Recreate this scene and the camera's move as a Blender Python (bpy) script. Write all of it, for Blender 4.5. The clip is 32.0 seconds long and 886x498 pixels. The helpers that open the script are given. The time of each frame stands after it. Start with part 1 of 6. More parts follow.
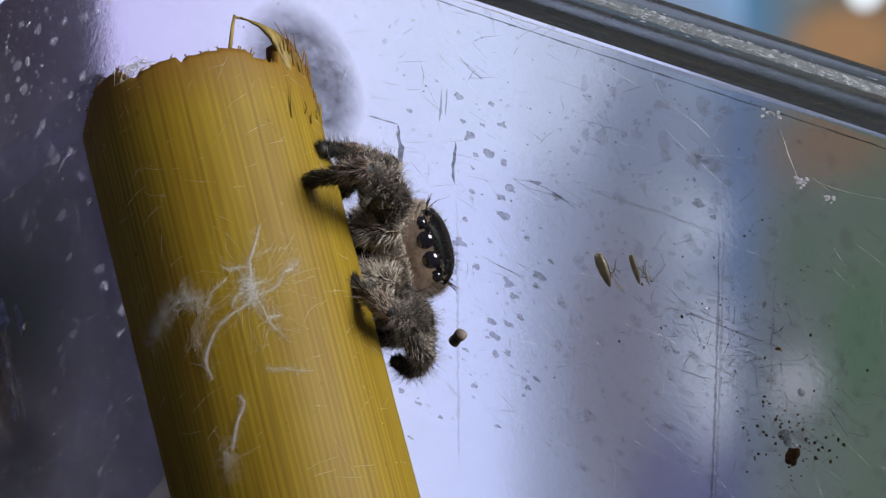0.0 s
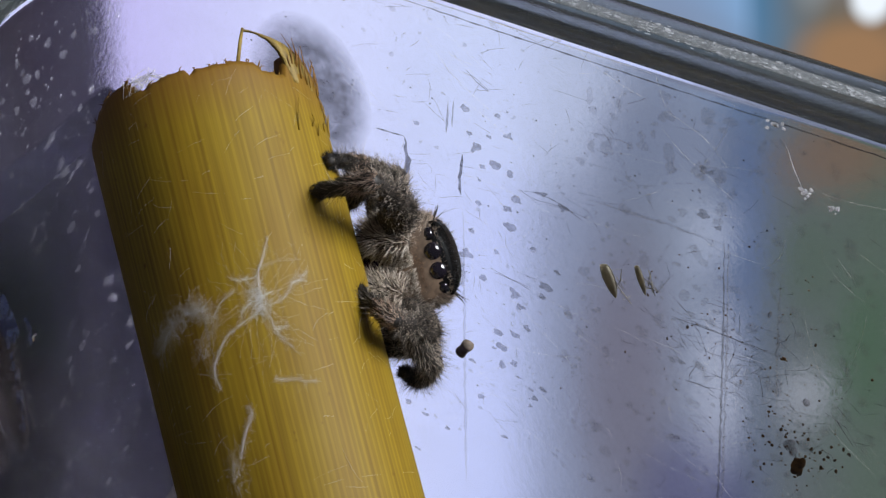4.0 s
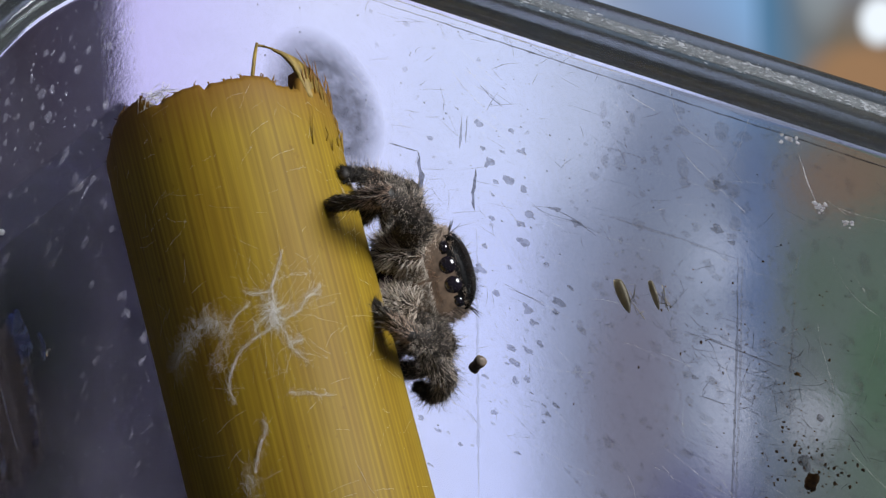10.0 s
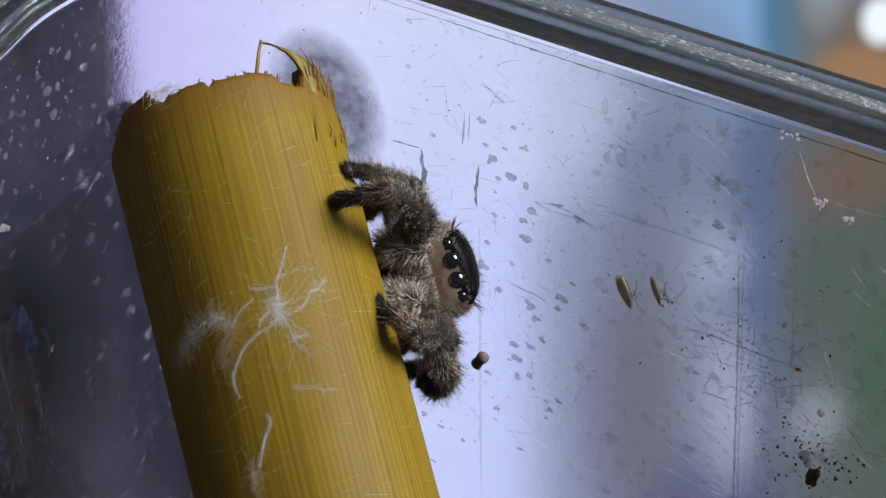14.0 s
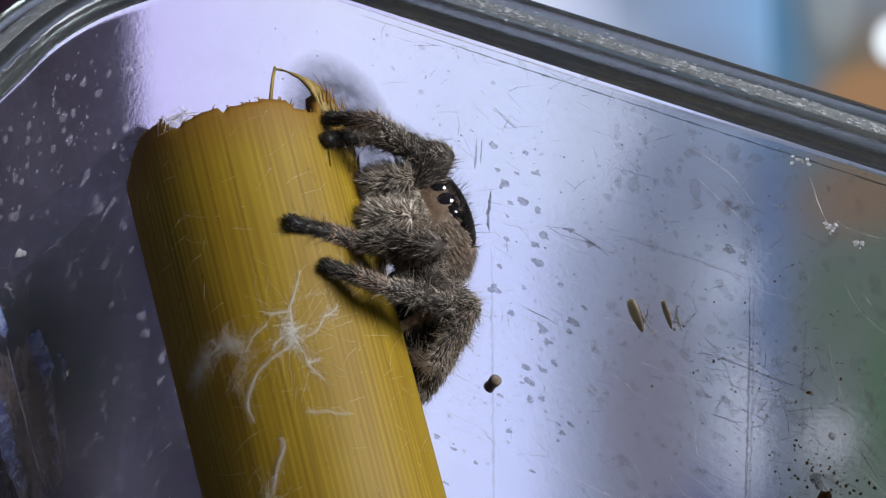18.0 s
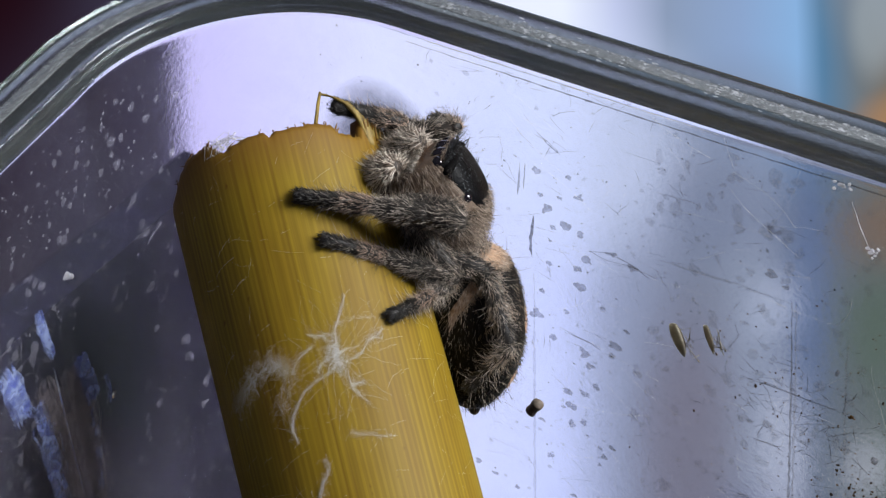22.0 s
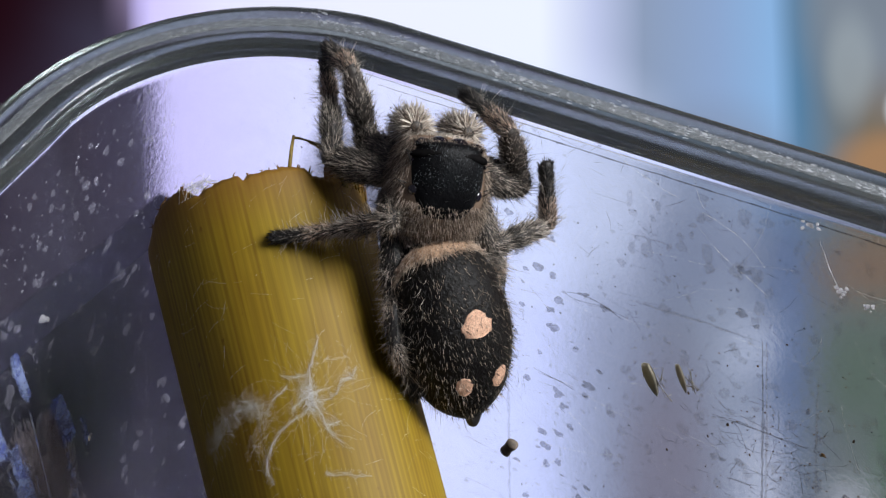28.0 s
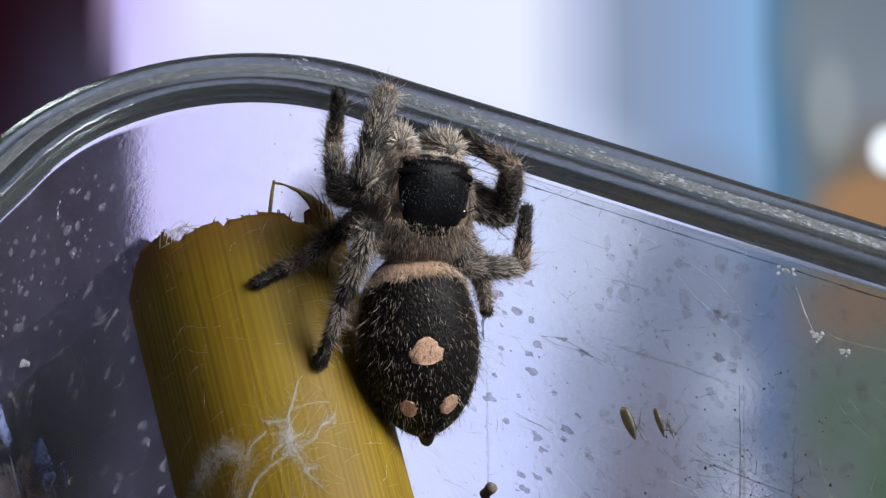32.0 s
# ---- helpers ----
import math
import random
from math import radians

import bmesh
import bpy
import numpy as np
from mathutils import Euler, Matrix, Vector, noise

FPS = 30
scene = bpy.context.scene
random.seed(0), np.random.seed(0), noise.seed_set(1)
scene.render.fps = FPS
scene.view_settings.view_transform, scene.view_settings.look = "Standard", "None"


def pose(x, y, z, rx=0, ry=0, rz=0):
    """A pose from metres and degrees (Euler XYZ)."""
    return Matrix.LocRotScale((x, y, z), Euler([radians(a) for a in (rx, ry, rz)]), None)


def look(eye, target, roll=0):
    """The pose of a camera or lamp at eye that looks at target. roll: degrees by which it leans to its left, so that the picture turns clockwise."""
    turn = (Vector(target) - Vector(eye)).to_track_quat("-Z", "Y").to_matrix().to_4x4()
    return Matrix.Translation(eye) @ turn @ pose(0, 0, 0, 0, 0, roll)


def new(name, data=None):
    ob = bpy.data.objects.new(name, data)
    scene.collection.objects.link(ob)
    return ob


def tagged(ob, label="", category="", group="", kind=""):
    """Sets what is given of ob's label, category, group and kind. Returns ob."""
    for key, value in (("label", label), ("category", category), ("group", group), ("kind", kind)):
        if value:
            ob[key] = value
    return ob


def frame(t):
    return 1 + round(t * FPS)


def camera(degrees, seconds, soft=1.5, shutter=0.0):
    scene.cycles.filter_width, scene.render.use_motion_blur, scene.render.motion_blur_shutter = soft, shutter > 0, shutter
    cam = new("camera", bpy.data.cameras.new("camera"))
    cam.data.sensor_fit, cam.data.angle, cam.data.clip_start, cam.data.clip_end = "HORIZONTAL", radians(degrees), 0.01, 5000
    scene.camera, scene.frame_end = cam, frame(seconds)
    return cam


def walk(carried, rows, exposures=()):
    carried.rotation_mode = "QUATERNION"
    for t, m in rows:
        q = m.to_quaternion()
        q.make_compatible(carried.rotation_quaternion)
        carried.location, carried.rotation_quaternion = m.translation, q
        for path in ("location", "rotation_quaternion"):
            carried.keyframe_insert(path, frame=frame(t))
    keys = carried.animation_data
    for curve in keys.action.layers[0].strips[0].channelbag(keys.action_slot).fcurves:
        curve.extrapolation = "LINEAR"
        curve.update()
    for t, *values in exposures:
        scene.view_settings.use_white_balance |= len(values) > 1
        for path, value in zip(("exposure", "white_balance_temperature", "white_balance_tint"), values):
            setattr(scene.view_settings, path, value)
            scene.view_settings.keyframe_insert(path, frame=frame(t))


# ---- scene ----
# The clip in millimetres: a jumping spider on a reed tube in a clear plastic tub, filmed from a hand's width away.
cam = camera(26, 32.0, soft=1.3)
walk(cam, [
    (0.0, pose(0.000252, -0.075469, 0.100607, 43.3793, -1.2264, -0.7844)),
    (0.5, pose(0.000211, -0.075461, 0.100567, 43.4655, -1.2451, -0.7742)),
    (1.0, pose(0.000190, -0.075629, 0.100617, 43.5002, -1.1958, -0.7444)),
    (1.5, pose(0.000157, -0.075754, 0.100584, 43.6081, -1.1847, -0.7776)),
    (2.0, pose(0.000302, -0.075831, 0.100740, 43.6639, -1.1373, -0.7548)),
    (2.5, pose(0.000243, -0.075875, 0.100657, 43.7509, -1.0986, -0.7798)),
    (3.0, pose(0.000259, -0.075785, 0.100690, 43.8141, -1.0552, -0.8325)),
    (3.5, pose(0.000266, -0.075823, 0.100819, 43.7576, -1.0259, -0.7585)),
    (5.5, pose(0.000299, -0.076389, 0.101192, 43.9715, -0.9461, -0.6291)),
    (6.0, pose(0.000181, -0.076524, 0.101001, 44.2754, -0.9068, -0.6351)),
    (6.5, pose(0.000119, -0.076375, 0.100977, 44.2945, -0.9294, -0.6700)),
    (7.0, pose(0.000092, -0.076499, 0.100991, 44.4012, -0.9172, -0.7059)),
    (7.5, pose(0.000060, -0.076272, 0.100842, 44.3660, -0.8784, -0.5826)),
    (8.0, pose(0.000030, -0.076395, 0.100920, 44.3688, -0.8814, -0.5161)),
    (8.5, pose(-0.000007, -0.076208, 0.100836, 44.3320, -0.8833, -0.5232)),
    (9.0, pose(-0.000011, -0.076477, 0.100912, 44.4296, -0.8741, -0.5581)),
    (9.5, pose(0.000011, -0.076442, 0.100886, 44.4844, -0.8826, -0.5307)),
    (10.0, pose(0.000000, -0.076231, 0.100723, 44.4462, -0.8476, -0.5199)),
    (10.5, pose(-0.000037, -0.076291, 0.100789, 44.4134, -0.8653, -0.5411)),
    (11.0, pose(0.000019, -0.076218, 0.100782, 44.3547, -0.7864, -0.4552)),
    (11.5, pose(-0.000065, -0.076471, 0.100900, 44.3996, -0.8435, -0.5423)),
    (12.0, pose(-0.000036, -0.076513, 0.100952, 44.3823, -0.8762, -0.4728)),
    (12.5, pose(-0.000014, -0.076690, 0.101129, 44.3912, -0.8440, -0.4670)),
    (13.0, pose(-0.000080, -0.076693, 0.101062, 44.4784, -0.8857, -0.5629)),
    (13.5, pose(-0.000128, -0.076711, 0.100943, 44.4417, -0.8192, -0.4514)),
    (14.0, pose(-0.000052, -0.076787, 0.100975, 44.4702, -0.8085, -0.4773)),
    (14.5, pose(-0.000204, -0.076639, 0.100836, 44.4433, -0.8456, -0.4751)),
    (16.5, pose(-0.000150, -0.076881, 0.101097, 44.2790, -0.9020, -0.3552)),
    (17.0, pose(-0.000122, -0.076899, 0.101141, 44.2461, -0.7684, -0.4128)),
    (17.5, pose(-0.000108, -0.077084, 0.101354, 44.3899, -0.7204, -0.4177)),
    (18.0, pose(-0.000070, -0.077054, 0.101580, 45.0460, -0.4910, -0.2708)),
    (18.5, pose(-0.000158, -0.077250, 0.101649, 45.4628, -0.1858, 0.0810)),
    (19.0, pose(-0.000216, -0.077468, 0.101567, 45.5901, -0.1347, 0.3013)),
    (19.5, pose(-0.000231, -0.077085, 0.101544, 45.5229, -0.1484, 0.2522)),
    (20.0, pose(-0.000310, -0.077185, 0.101429, 45.4988, -0.1467, 0.2917)),
    (20.5, pose(-0.000384, -0.076969, 0.101481, 45.4949, -0.1152, 0.1704)),
    (21.0, pose(-0.000422, -0.077481, 0.101627, 45.6561, 0.0498, 0.3594)),
    (21.5, pose(-0.000362, -0.077656, 0.101813, 45.8291, 0.1138, 0.5137)),
    (22.0, pose(-0.000319, -0.077622, 0.101912, 45.8632, 0.2088, 0.6320)),
    (22.5, pose(-0.000289, -0.077473, 0.101727, 46.0169, 0.2140, 0.6379)),
    (23.0, pose(-0.000453, -0.077441, 0.101585, 46.0554, 0.1770, 0.6032)),
    (23.5, pose(-0.000333, -0.077411, 0.101715, 46.0853, 0.2487, 0.6354)),
    (24.0, pose(-0.000321, -0.077490, 0.101710, 46.1680, 0.2932, 0.6738)),
    (24.5, pose(-0.000290, -0.077576, 0.101859, 46.2483, 0.2691, 0.6308)),
    (25.0, pose(-0.000207, -0.077801, 0.102026, 46.4129, 0.2719, 0.5800)),
    (25.5, pose(-0.000247, -0.077926, 0.101975, 46.6315, 0.2062, 0.5518)),
    (27.5, pose(-0.000103, -0.078016, 0.102232, 46.8821, -0.0417, 0.1027)),
    (28.0, pose(0.000000, -0.078204, 0.102391, 47.1300, -0.0000, 0.0000)),
    (28.5, pose(0.000181, -0.078323, 0.102540, 47.2785, 0.0989, -0.0016)),
    (29.0, pose(0.000250, -0.078300, 0.102736, 47.4229, 0.0644, -0.1204)),
    (29.5, pose(0.000210, -0.078447, 0.102586, 47.7154, -0.0006, -0.1753)),
    (30.0, pose(0.000216, -0.078117, 0.102606, 47.7764, -0.0418, -0.3245)),
    (30.5, pose(0.000155, -0.078190, 0.102667, 47.8321, -0.1637, -0.3416)),
    (31.0, pose(0.000144, -0.078224, 0.102558, 48.0698, -0.2807, -0.3226)),
    (31.5, pose(0.000361, -0.078601, 0.102893, 48.2693, -0.3220, -0.2897)),
    (32.0, pose(0.000146, -0.078512, 0.102960, 48.3350, -0.3648, -0.3817)),
], exposures=[(0.0, -0.05), (12.0, -0.05), (20.0, 0.03), (25.0, 0.2), (28.0, 0.14), (32.0, 0.08)])

MM = 0.001
TILT = radians(42.87)      # how far the camera looks down into the tub
TURN = 26.96               # how the tub is turned on the table
RIM_CORNER = Vector((-12.9212, 12.6089, -4.0))
TUB_HEIGHT = 47.0
TURN_X = Matrix.Rotation(math.pi / 2 - TILT, 4, "X")
# BENCH: a frame square to the view, in metres: x across, y up, z towards the camera
BENCH = Matrix.Translation((0, 0, TUB_HEIGHT * MM)) @ TURN_X @ Matrix.Translation((0, -RIM_CORNER.y * MM, -RIM_CORNER.z * MM))
TUB = Matrix.Translation((RIM_CORNER.x * MM, 0, 0)) @ Matrix.Rotation(radians(-TURN), 4, "Z")


def bench(x, y, z):
    return BENCH @ Vector((x * MM, y * MM, z * MM))


# ---- light ----
world = bpy.data.worlds.new("room_light")
scene.world = world
world.use_nodes = True
world.node_tree.nodes["Background"].inputs[0].default_value = (0.62, 0.64, 0.85, 1)
world.node_tree.nodes["Background"].inputs[1].default_value = 0.115


def area_lamp(name, at, target, size, power, colour):
    data = bpy.data.lights.new(name, "AREA")
    data.shape, data.size, data.energy, data.color = "DISK", size, power, colour
    lamp = new(name, data)
    lamp.matrix_world = look(bench(*at), bench(*target))
    return lamp


area_lamp("desk_lamp", (102, 70, 74), (0, 0, 0), 0.085, 0.37, (0.95, 0.97, 1.0))


# ---- materials ----
def nodes_of(name):
    m = bpy.data.materials.new(name)
    m.use_nodes = True
    return m, m.node_tree.nodes, m.node_tree.links, m.node_tree.nodes["Principled BSDF"]


def noise_node(nodes, links, scale, detail=4.0, stretch=(1, 1, 1), rough=0.6, distort=0.0):
    co, mp, tex = nodes.new("ShaderNodeTexCoord"), nodes.new("ShaderNodeMapping"), nodes.new("ShaderNodeTexNoise")
    mp.inputs["Scale"].default_value = stretch
    tex.inputs["Scale"].default_value, tex.inputs["Detail"].default_value = scale, detail
    tex.inputs["Roughness"].default_value, tex.inputs["Distortion"].default_value = rough, distort
    links.new(co.outputs["Object"], mp.inputs["Vector"])
    links.new(mp.outputs["Vector"], tex.inputs["Vector"])
    return tex


def ramp_node(nodes, links, source, stops):
    ramp = nodes.new("ShaderNodeValToRGB")
    while len(ramp.color_ramp.elements) < len(stops):
        ramp.color_ramp.elements.new(0.5)
    for el, (at, colour) in zip(ramp.color_ramp.elements, stops):
        el.position, el.color = at, (*colour, 1)
    links.new(source, ramp.inputs["Fac"])
    return ramp


def mix_colour(nodes, links, fac, a, b, blend="MIX"):
    mix = nodes.new("ShaderNodeMix")
    mix.data_type, mix.blend_type = "RGBA", blend
    for socket, value in ((0, fac), (6, a), (7, b)):
        if isinstance(value, (float, int)):
            mix.inputs[socket].default_value = value
        elif isinstance(value, tuple):
            mix.inputs[socket].default_value = (*value, 1)
        else:
            links.new(value, mix.inputs[socket])
    return mix.outputs[2]


def add_bump(nodes, links, bsdf, height, distance, strength=0.6):
    bump = nodes.new("ShaderNodeBump")
    bump.inputs["Distance"].default_value, bump.inputs["Strength"].default_value = distance, strength
    links.new(height, bump.inputs["Height"])
    links.new(bump.outputs["Normal"], bsdf.inputs["Normal"])


def surface(name, stops, scale, rough=0.6, bump=0.0, metal=0.0, stretch=(1, 1, 1), fine=None, coat=0.0, shine=0.5):
    """Noise-coloured surface; scale is in cycles per metre, bump in metres; fine adds a second, smaller grain."""
    m, nodes, links, bsdf = nodes_of(name)
    tex = noise_node(nodes, links, scale, 5, stretch)
    colour = ramp_node(nodes, links, tex.outputs["Fac"], stops).outputs[0]
    if fine:
        grain = noise_node(nodes, links, fine, 3, stretch)
        tone = ramp_node(nodes, links, grain.outputs["Fac"], ((0.3, (0.6, 0.6, 0.6)), (0.7, (1.25, 1.25, 1.25)))).outputs[0]
        colour = mix_colour(nodes, links, 1.0, colour, tone, "MULTIPLY")
        tex = grain
    links.new(colour, bsdf.inputs["Base Color"])
    bsdf.inputs["Roughness"].default_value, bsdf.inputs["Metallic"].default_value = rough, metal
    bsdf.inputs["Specular IOR Level"].default_value = shine
    bsdf.inputs["Coat Weight"].default_value = coat
    if bump:
        add_bump(nodes, links, bsdf, tex.outputs["Fac"], bump)
    return m


def film(name, stops, scale, alpha, rough=0.8):
    """A thin dried film that lets some of what is behind show through."""
    m = surface(name, stops, scale, rough)
    nodes, links = m.node_tree.nodes, m.node_tree.links
    bsdf = nodes["Principled BSDF"]
    tex = noise_node(nodes, links, scale * 0.5, 5, rough=0.7)
    cover = ramp_node(nodes, links, tex.outputs["Fac"], ((0.3, (alpha * 0.4,) * 3), (0.65, (alpha,) * 3)))
    links.new(cover.outputs[0], bsdf.inputs["Alpha"])
    return m


def translucent(name, colour, share=0.6):
    """Pale scratches and husks, which light passes through from behind."""
    m = surface(name, ((0.3, tuple(c * 0.75 for c in colour)), (0.7, colour)), 2200, 0.6)
    nodes, links = m.node_tree.nodes, m.node_tree.links
    back, mix = nodes.new("ShaderNodeBsdfTranslucent"), nodes.new("ShaderNodeMixShader")
    links.new(nodes["Principled BSDF"].inputs["Base Color"].links[0].from_socket, back.inputs["Color"])
    mix.inputs[0].default_value = share
    links.new(nodes["Principled BSDF"].outputs[0], mix.inputs[1])
    links.new(back.outputs[0], mix.inputs[2])
    links.new(mix.outputs[0], nodes["Material Output"].inputs["Surface"])
    return m


def plastic(name, tint, rough, dust, dust_colour, scale, index=1.49):
    """Clear moulded plastic with a film of dust and fine scuffs."""
    m, nodes, links, bsdf = nodes_of(name)
    bsdf.inputs["Base Color"].default_value = (*tint, 1)
    bsdf.inputs["Transmission Weight"].default_value, bsdf.inputs["IOR"].default_value = 1.0, index
    cloud = noise_node(nodes, links, scale, 6, rough=0.7)
    fine = noise_node(nodes, links, scale * 9, 4, rough=0.7)
    both = mix_colour(nodes, links, 0.45, cloud.outputs["Color"], fine.outputs["Color"])
    film = ramp_node(nodes, links, both, ((0.36, (dust[0],) * 3), (0.68, (dust[1],) * 3)))
    haze = ramp_node(nodes, links, cloud.outputs["Fac"], ((0.3, (rough * 0.6,) * 3), (0.7, (rough * 1.4,) * 3)))
    links.new(haze.outputs[0], bsdf.inputs["Roughness"])
    add_bump(nodes, links, bsdf, fine.outputs["Fac"], 0.00003, 0.22)
    powder = nodes.new("ShaderNodeBsdfDiffuse")
    powder.inputs["Color"].default_value = (*dust_colour, 1)
    mix = nodes.new("ShaderNodeMixShader")
    links.new(film.outputs[0], mix.inputs[0])
    links.new(bsdf.outputs[0], mix.inputs[1])
    links.new(powder.outputs[0], mix.inputs[2])
    links.new(mix.outputs[0], nodes["Material Output"].inputs["Surface"])
    return m


def hair_material(name, stops, rough=0.45, bands=0.85):
    m, nodes, links, bsdf = nodes_of(name)
    geo = nodes.new("ShaderNodeNewGeometry")
    ramp = ramp_node(nodes, links, geo.outputs["Random Per Island"], stops)
    patch = noise_node(nodes, links, 1100, 2)
    tone = ramp_node(nodes, links, patch.outputs["Fac"], ((0.36, (bands,) * 3), (0.6, (1.15,) * 3)))
    links.new(mix_colour(nodes, links, 1.0, ramp.outputs[0], tone.outputs[0], "MULTIPLY"), bsdf.inputs["Base Color"])
    bsdf.inputs["Roughness"].default_value = rough
    return m


WALL_PLASTIC = plastic("scuffed_clear_plastic", (0.93, 0.93, 0.985), 0.08, (0.0, 0.07), (0.3, 0.3, 0.36), 330, 1.2)
RIM_PLASTIC = plastic("thick_clear_plastic", (0.3, 0.335, 0.335), 0.07, (0.0, 0.45), (0.075, 0.08, 0.078), 1400)
FROSTED = plastic("frosted_plastic", (0.55, 0.58, 0.6), 0.2, (0.0, 0.8), (0.26, 0.27, 0.28), 3600)
DROP = plastic("clear_water", (1.0, 1.0, 1.0), 0.02, (0.0, 0.02), (0.5, 0.5, 0.5), 800, 1.33)
SPOT_GREY = film("dried_water_mark", ((0.3, (0.16, 0.16, 0.21)), (0.7, (0.26, 0.26, 0.32))), 5000, 0.6)
FAINT_GREY = film("faint_water_mark", ((0.3, (0.3, 0.3, 0.36)), (0.7, (0.5, 0.5, 0.56))), 1500, 0.24)
SCRATCH_DARK = film("dark_scratch", ((0.3, (0.06, 0.055, 0.07)), (0.7, (0.16, 0.15, 0.18))), 2500, 0.9)
# for pale scratches and flecks, and for painted glints
PALE_SCRATCH_OR_GLINT = translucent("pale_scratch", (0.85, 0.85, 0.88))
RIM_WEAR = film("worn_rim", ((0.35, (0.1, 0.105, 0.11)), (0.65, (0.5, 0.52, 0.55))), 2600, 0.6, 0.4)
HUSK = translucent("husk", (0.52, 0.48, 0.38), 0.6)
CRUMB = surface("crumb", ((0.35, (0.05, 0.037, 0.026)), (0.65, (0.15, 0.115, 0.085))), 1800, 0.7, 0.00005)
STAIN = surface("brown_stain", ((0.35, (0.05, 0.028, 0.012)), (0.7, (0.2, 0.11, 0.04))), 2500, 0.7)
SILK = surface("silk", ((0.3, (0.74, 0.72, 0.68)), (0.7, (0.9, 0.89, 0.87))), 4000, 0.5)
TABLE = surface("dark_table", ((0.3, (0.03, 0.025, 0.03)), (0.7, (0.06, 0.05, 0.055))), 60, 0.5, fine=900)
BOARD = surface("dark_board", ((0.3, (0.009, 0.008, 0.02)), (0.7, (0.023, 0.02, 0.045))), 160, 0.6, fine=1500, shine=0.2)
CUTICLE_BLACK = surface("black_carapace", ((0.4, (0.003, 0.003, 0.0035)), (0.7, (0.009, 0.01, 0.011))), 600, 0.42, 0.00006, fine=6000, shine=0.09)
BROW_BLACK = surface("black_brow", ((0.4, (0.003, 0.003, 0.003)), (0.7, (0.008, 0.007, 0.007))), 2500, 0.7, 0.00004, shine=0.03)
TAN_SCALES = surface("tan_scales", ((0.3, (0.3, 0.18, 0.105)), (0.7, (0.48, 0.31, 0.2))), 5000, 0.85, 0.00004, fine=12000)
STRIP = surface("split_skin", ((0.3, (0.16, 0.1, 0.016)), (0.7, (0.36, 0.25, 0.05))), 900, 0.6, 0.00004, stretch=(3, 3, 0.4), fine=5000)
CUTICLE_BROWN = surface("brown_carapace", ((0.3, (0.07, 0.045, 0.028)), (0.7, (0.2, 0.135, 0.09))), 2200, 0.6, 0.00003)
CUTICLE_LEG = surface("leg_cuticle", ((0.3, (0.012, 0.01, 0.009)), (0.7, (0.06, 0.046, 0.036))), 1800, 0.6, 0.00003)
CUTICLE_DARK = surface("dark_leg_cuticle", ((0.3, (0.008, 0.007, 0.007)), (0.7, (0.03, 0.025, 0.022))), 1800, 0.55, 0.00003)
ABDOMEN_SKIN = surface("abdomen_skin", ((0.4, (0.004, 0.003, 0.003)), (0.62, (0.007, 0.006, 0.005)), (0.85, (0.02, 0.017, 0.014))), 1500, 0.46, 0.00016, fine=5200, shine=0.16)
SPOT_ORANGE = surface("orange_scales", ((0.3, (0.5, 0.28, 0.18)), (0.7, (0.66, 0.41, 0.28))), 5000, 0.85, 0.00004, fine=12000)
EYE_BLACK = surface("eye_lens", ((0.3, (0.004, 0.003, 0.004)), (0.7, (0.01, 0.007, 0.012))), 900, 0.04, coat=1.0)
JAW = surface("iridescent_jaw", ((0.3, (0.03, 0.015, 0.04)), (0.7, (0.09, 0.05, 0.12))), 1500, 0.25, metal=0.6)
HAIR_LEG = hair_material("leg_bristles", ((0.0, (0.012, 0.01, 0.009)), (0.42, (0.03, 0.025, 0.021)), (0.5, (0.3, 0.245, 0.2)), (1.0, (0.64, 0.55, 0.46))), bands=0.3)
HAIR_DARK = hair_material("dark_bristles", ((0.0, (0.008, 0.007, 0.006)), (0.7, (0.03, 0.025, 0.021)), (0.8, (0.2, 0.17, 0.14)), (1.0, (0.4, 0.35, 0.3))), bands=0.5)
HAIR_TARSUS = hair_material("tarsus_bristles", ((0.0, (0.02, 0.015, 0.012)), (0.3, (0.06, 0.045, 0.035)), (0.4, (0.38, 0.25, 0.18)), (1.0, (0.68, 0.54, 0.43))), bands=0.6)
HAIR_LONG = hair_material("long_bristles", ((0.0, (0.02, 0.017, 0.015)), (0.5, (0.06, 0.05, 0.04)), (0.6, (0.34, 0.29, 0.24)), (1.0, (0.62, 0.55, 0.47))))
HAIR_PALE = hair_material("pale_bristles", ((0.0, (0.02, 0.016, 0.013)), (0.28, (0.06, 0.048, 0.038)), (0.36, (0.34, 0.285, 0.235)), (1.0, (0.68, 0.6, 0.52))))
HAIR_CREAM = hair_material("cream_bristles", ((0.0, (0.1, 0.08, 0.065)), (0.14, (0.2, 0.165, 0.135)), (0.24, (0.46, 0.4, 0.335)), (1.0, (0.74, 0.66, 0.56))), bands=0.7)
HAIR_FACE = hair_material("tawny_fur", ((0.0, (0.03, 0.02, 0.014)), (0.4, (0.15, 0.1, 0.068)), (0.5, (0.3, 0.23, 0.175)), (1.0, (0.54, 0.44, 0.35))))
HAIR_ORANGE = hair_material("orange_fur", ((0.0, (0.08, 0.035, 0.016)), (0.5, (0.23, 0.115, 0.058)), (1.0, (0.44, 0.27, 0.16))))
HAIR_TAN = hair_material("tan_fur", ((0.0, (0.28, 0.2, 0.14)), (0.5, (0.42, 0.31, 0.23)), (1.0, (0.56, 0.44, 0.34))))
HAIR_CAP = hair_material("cap_scales", ((0.0, (0.06, 0.068, 0.072)), (1.0, (0.3, 0.33, 0.35))))
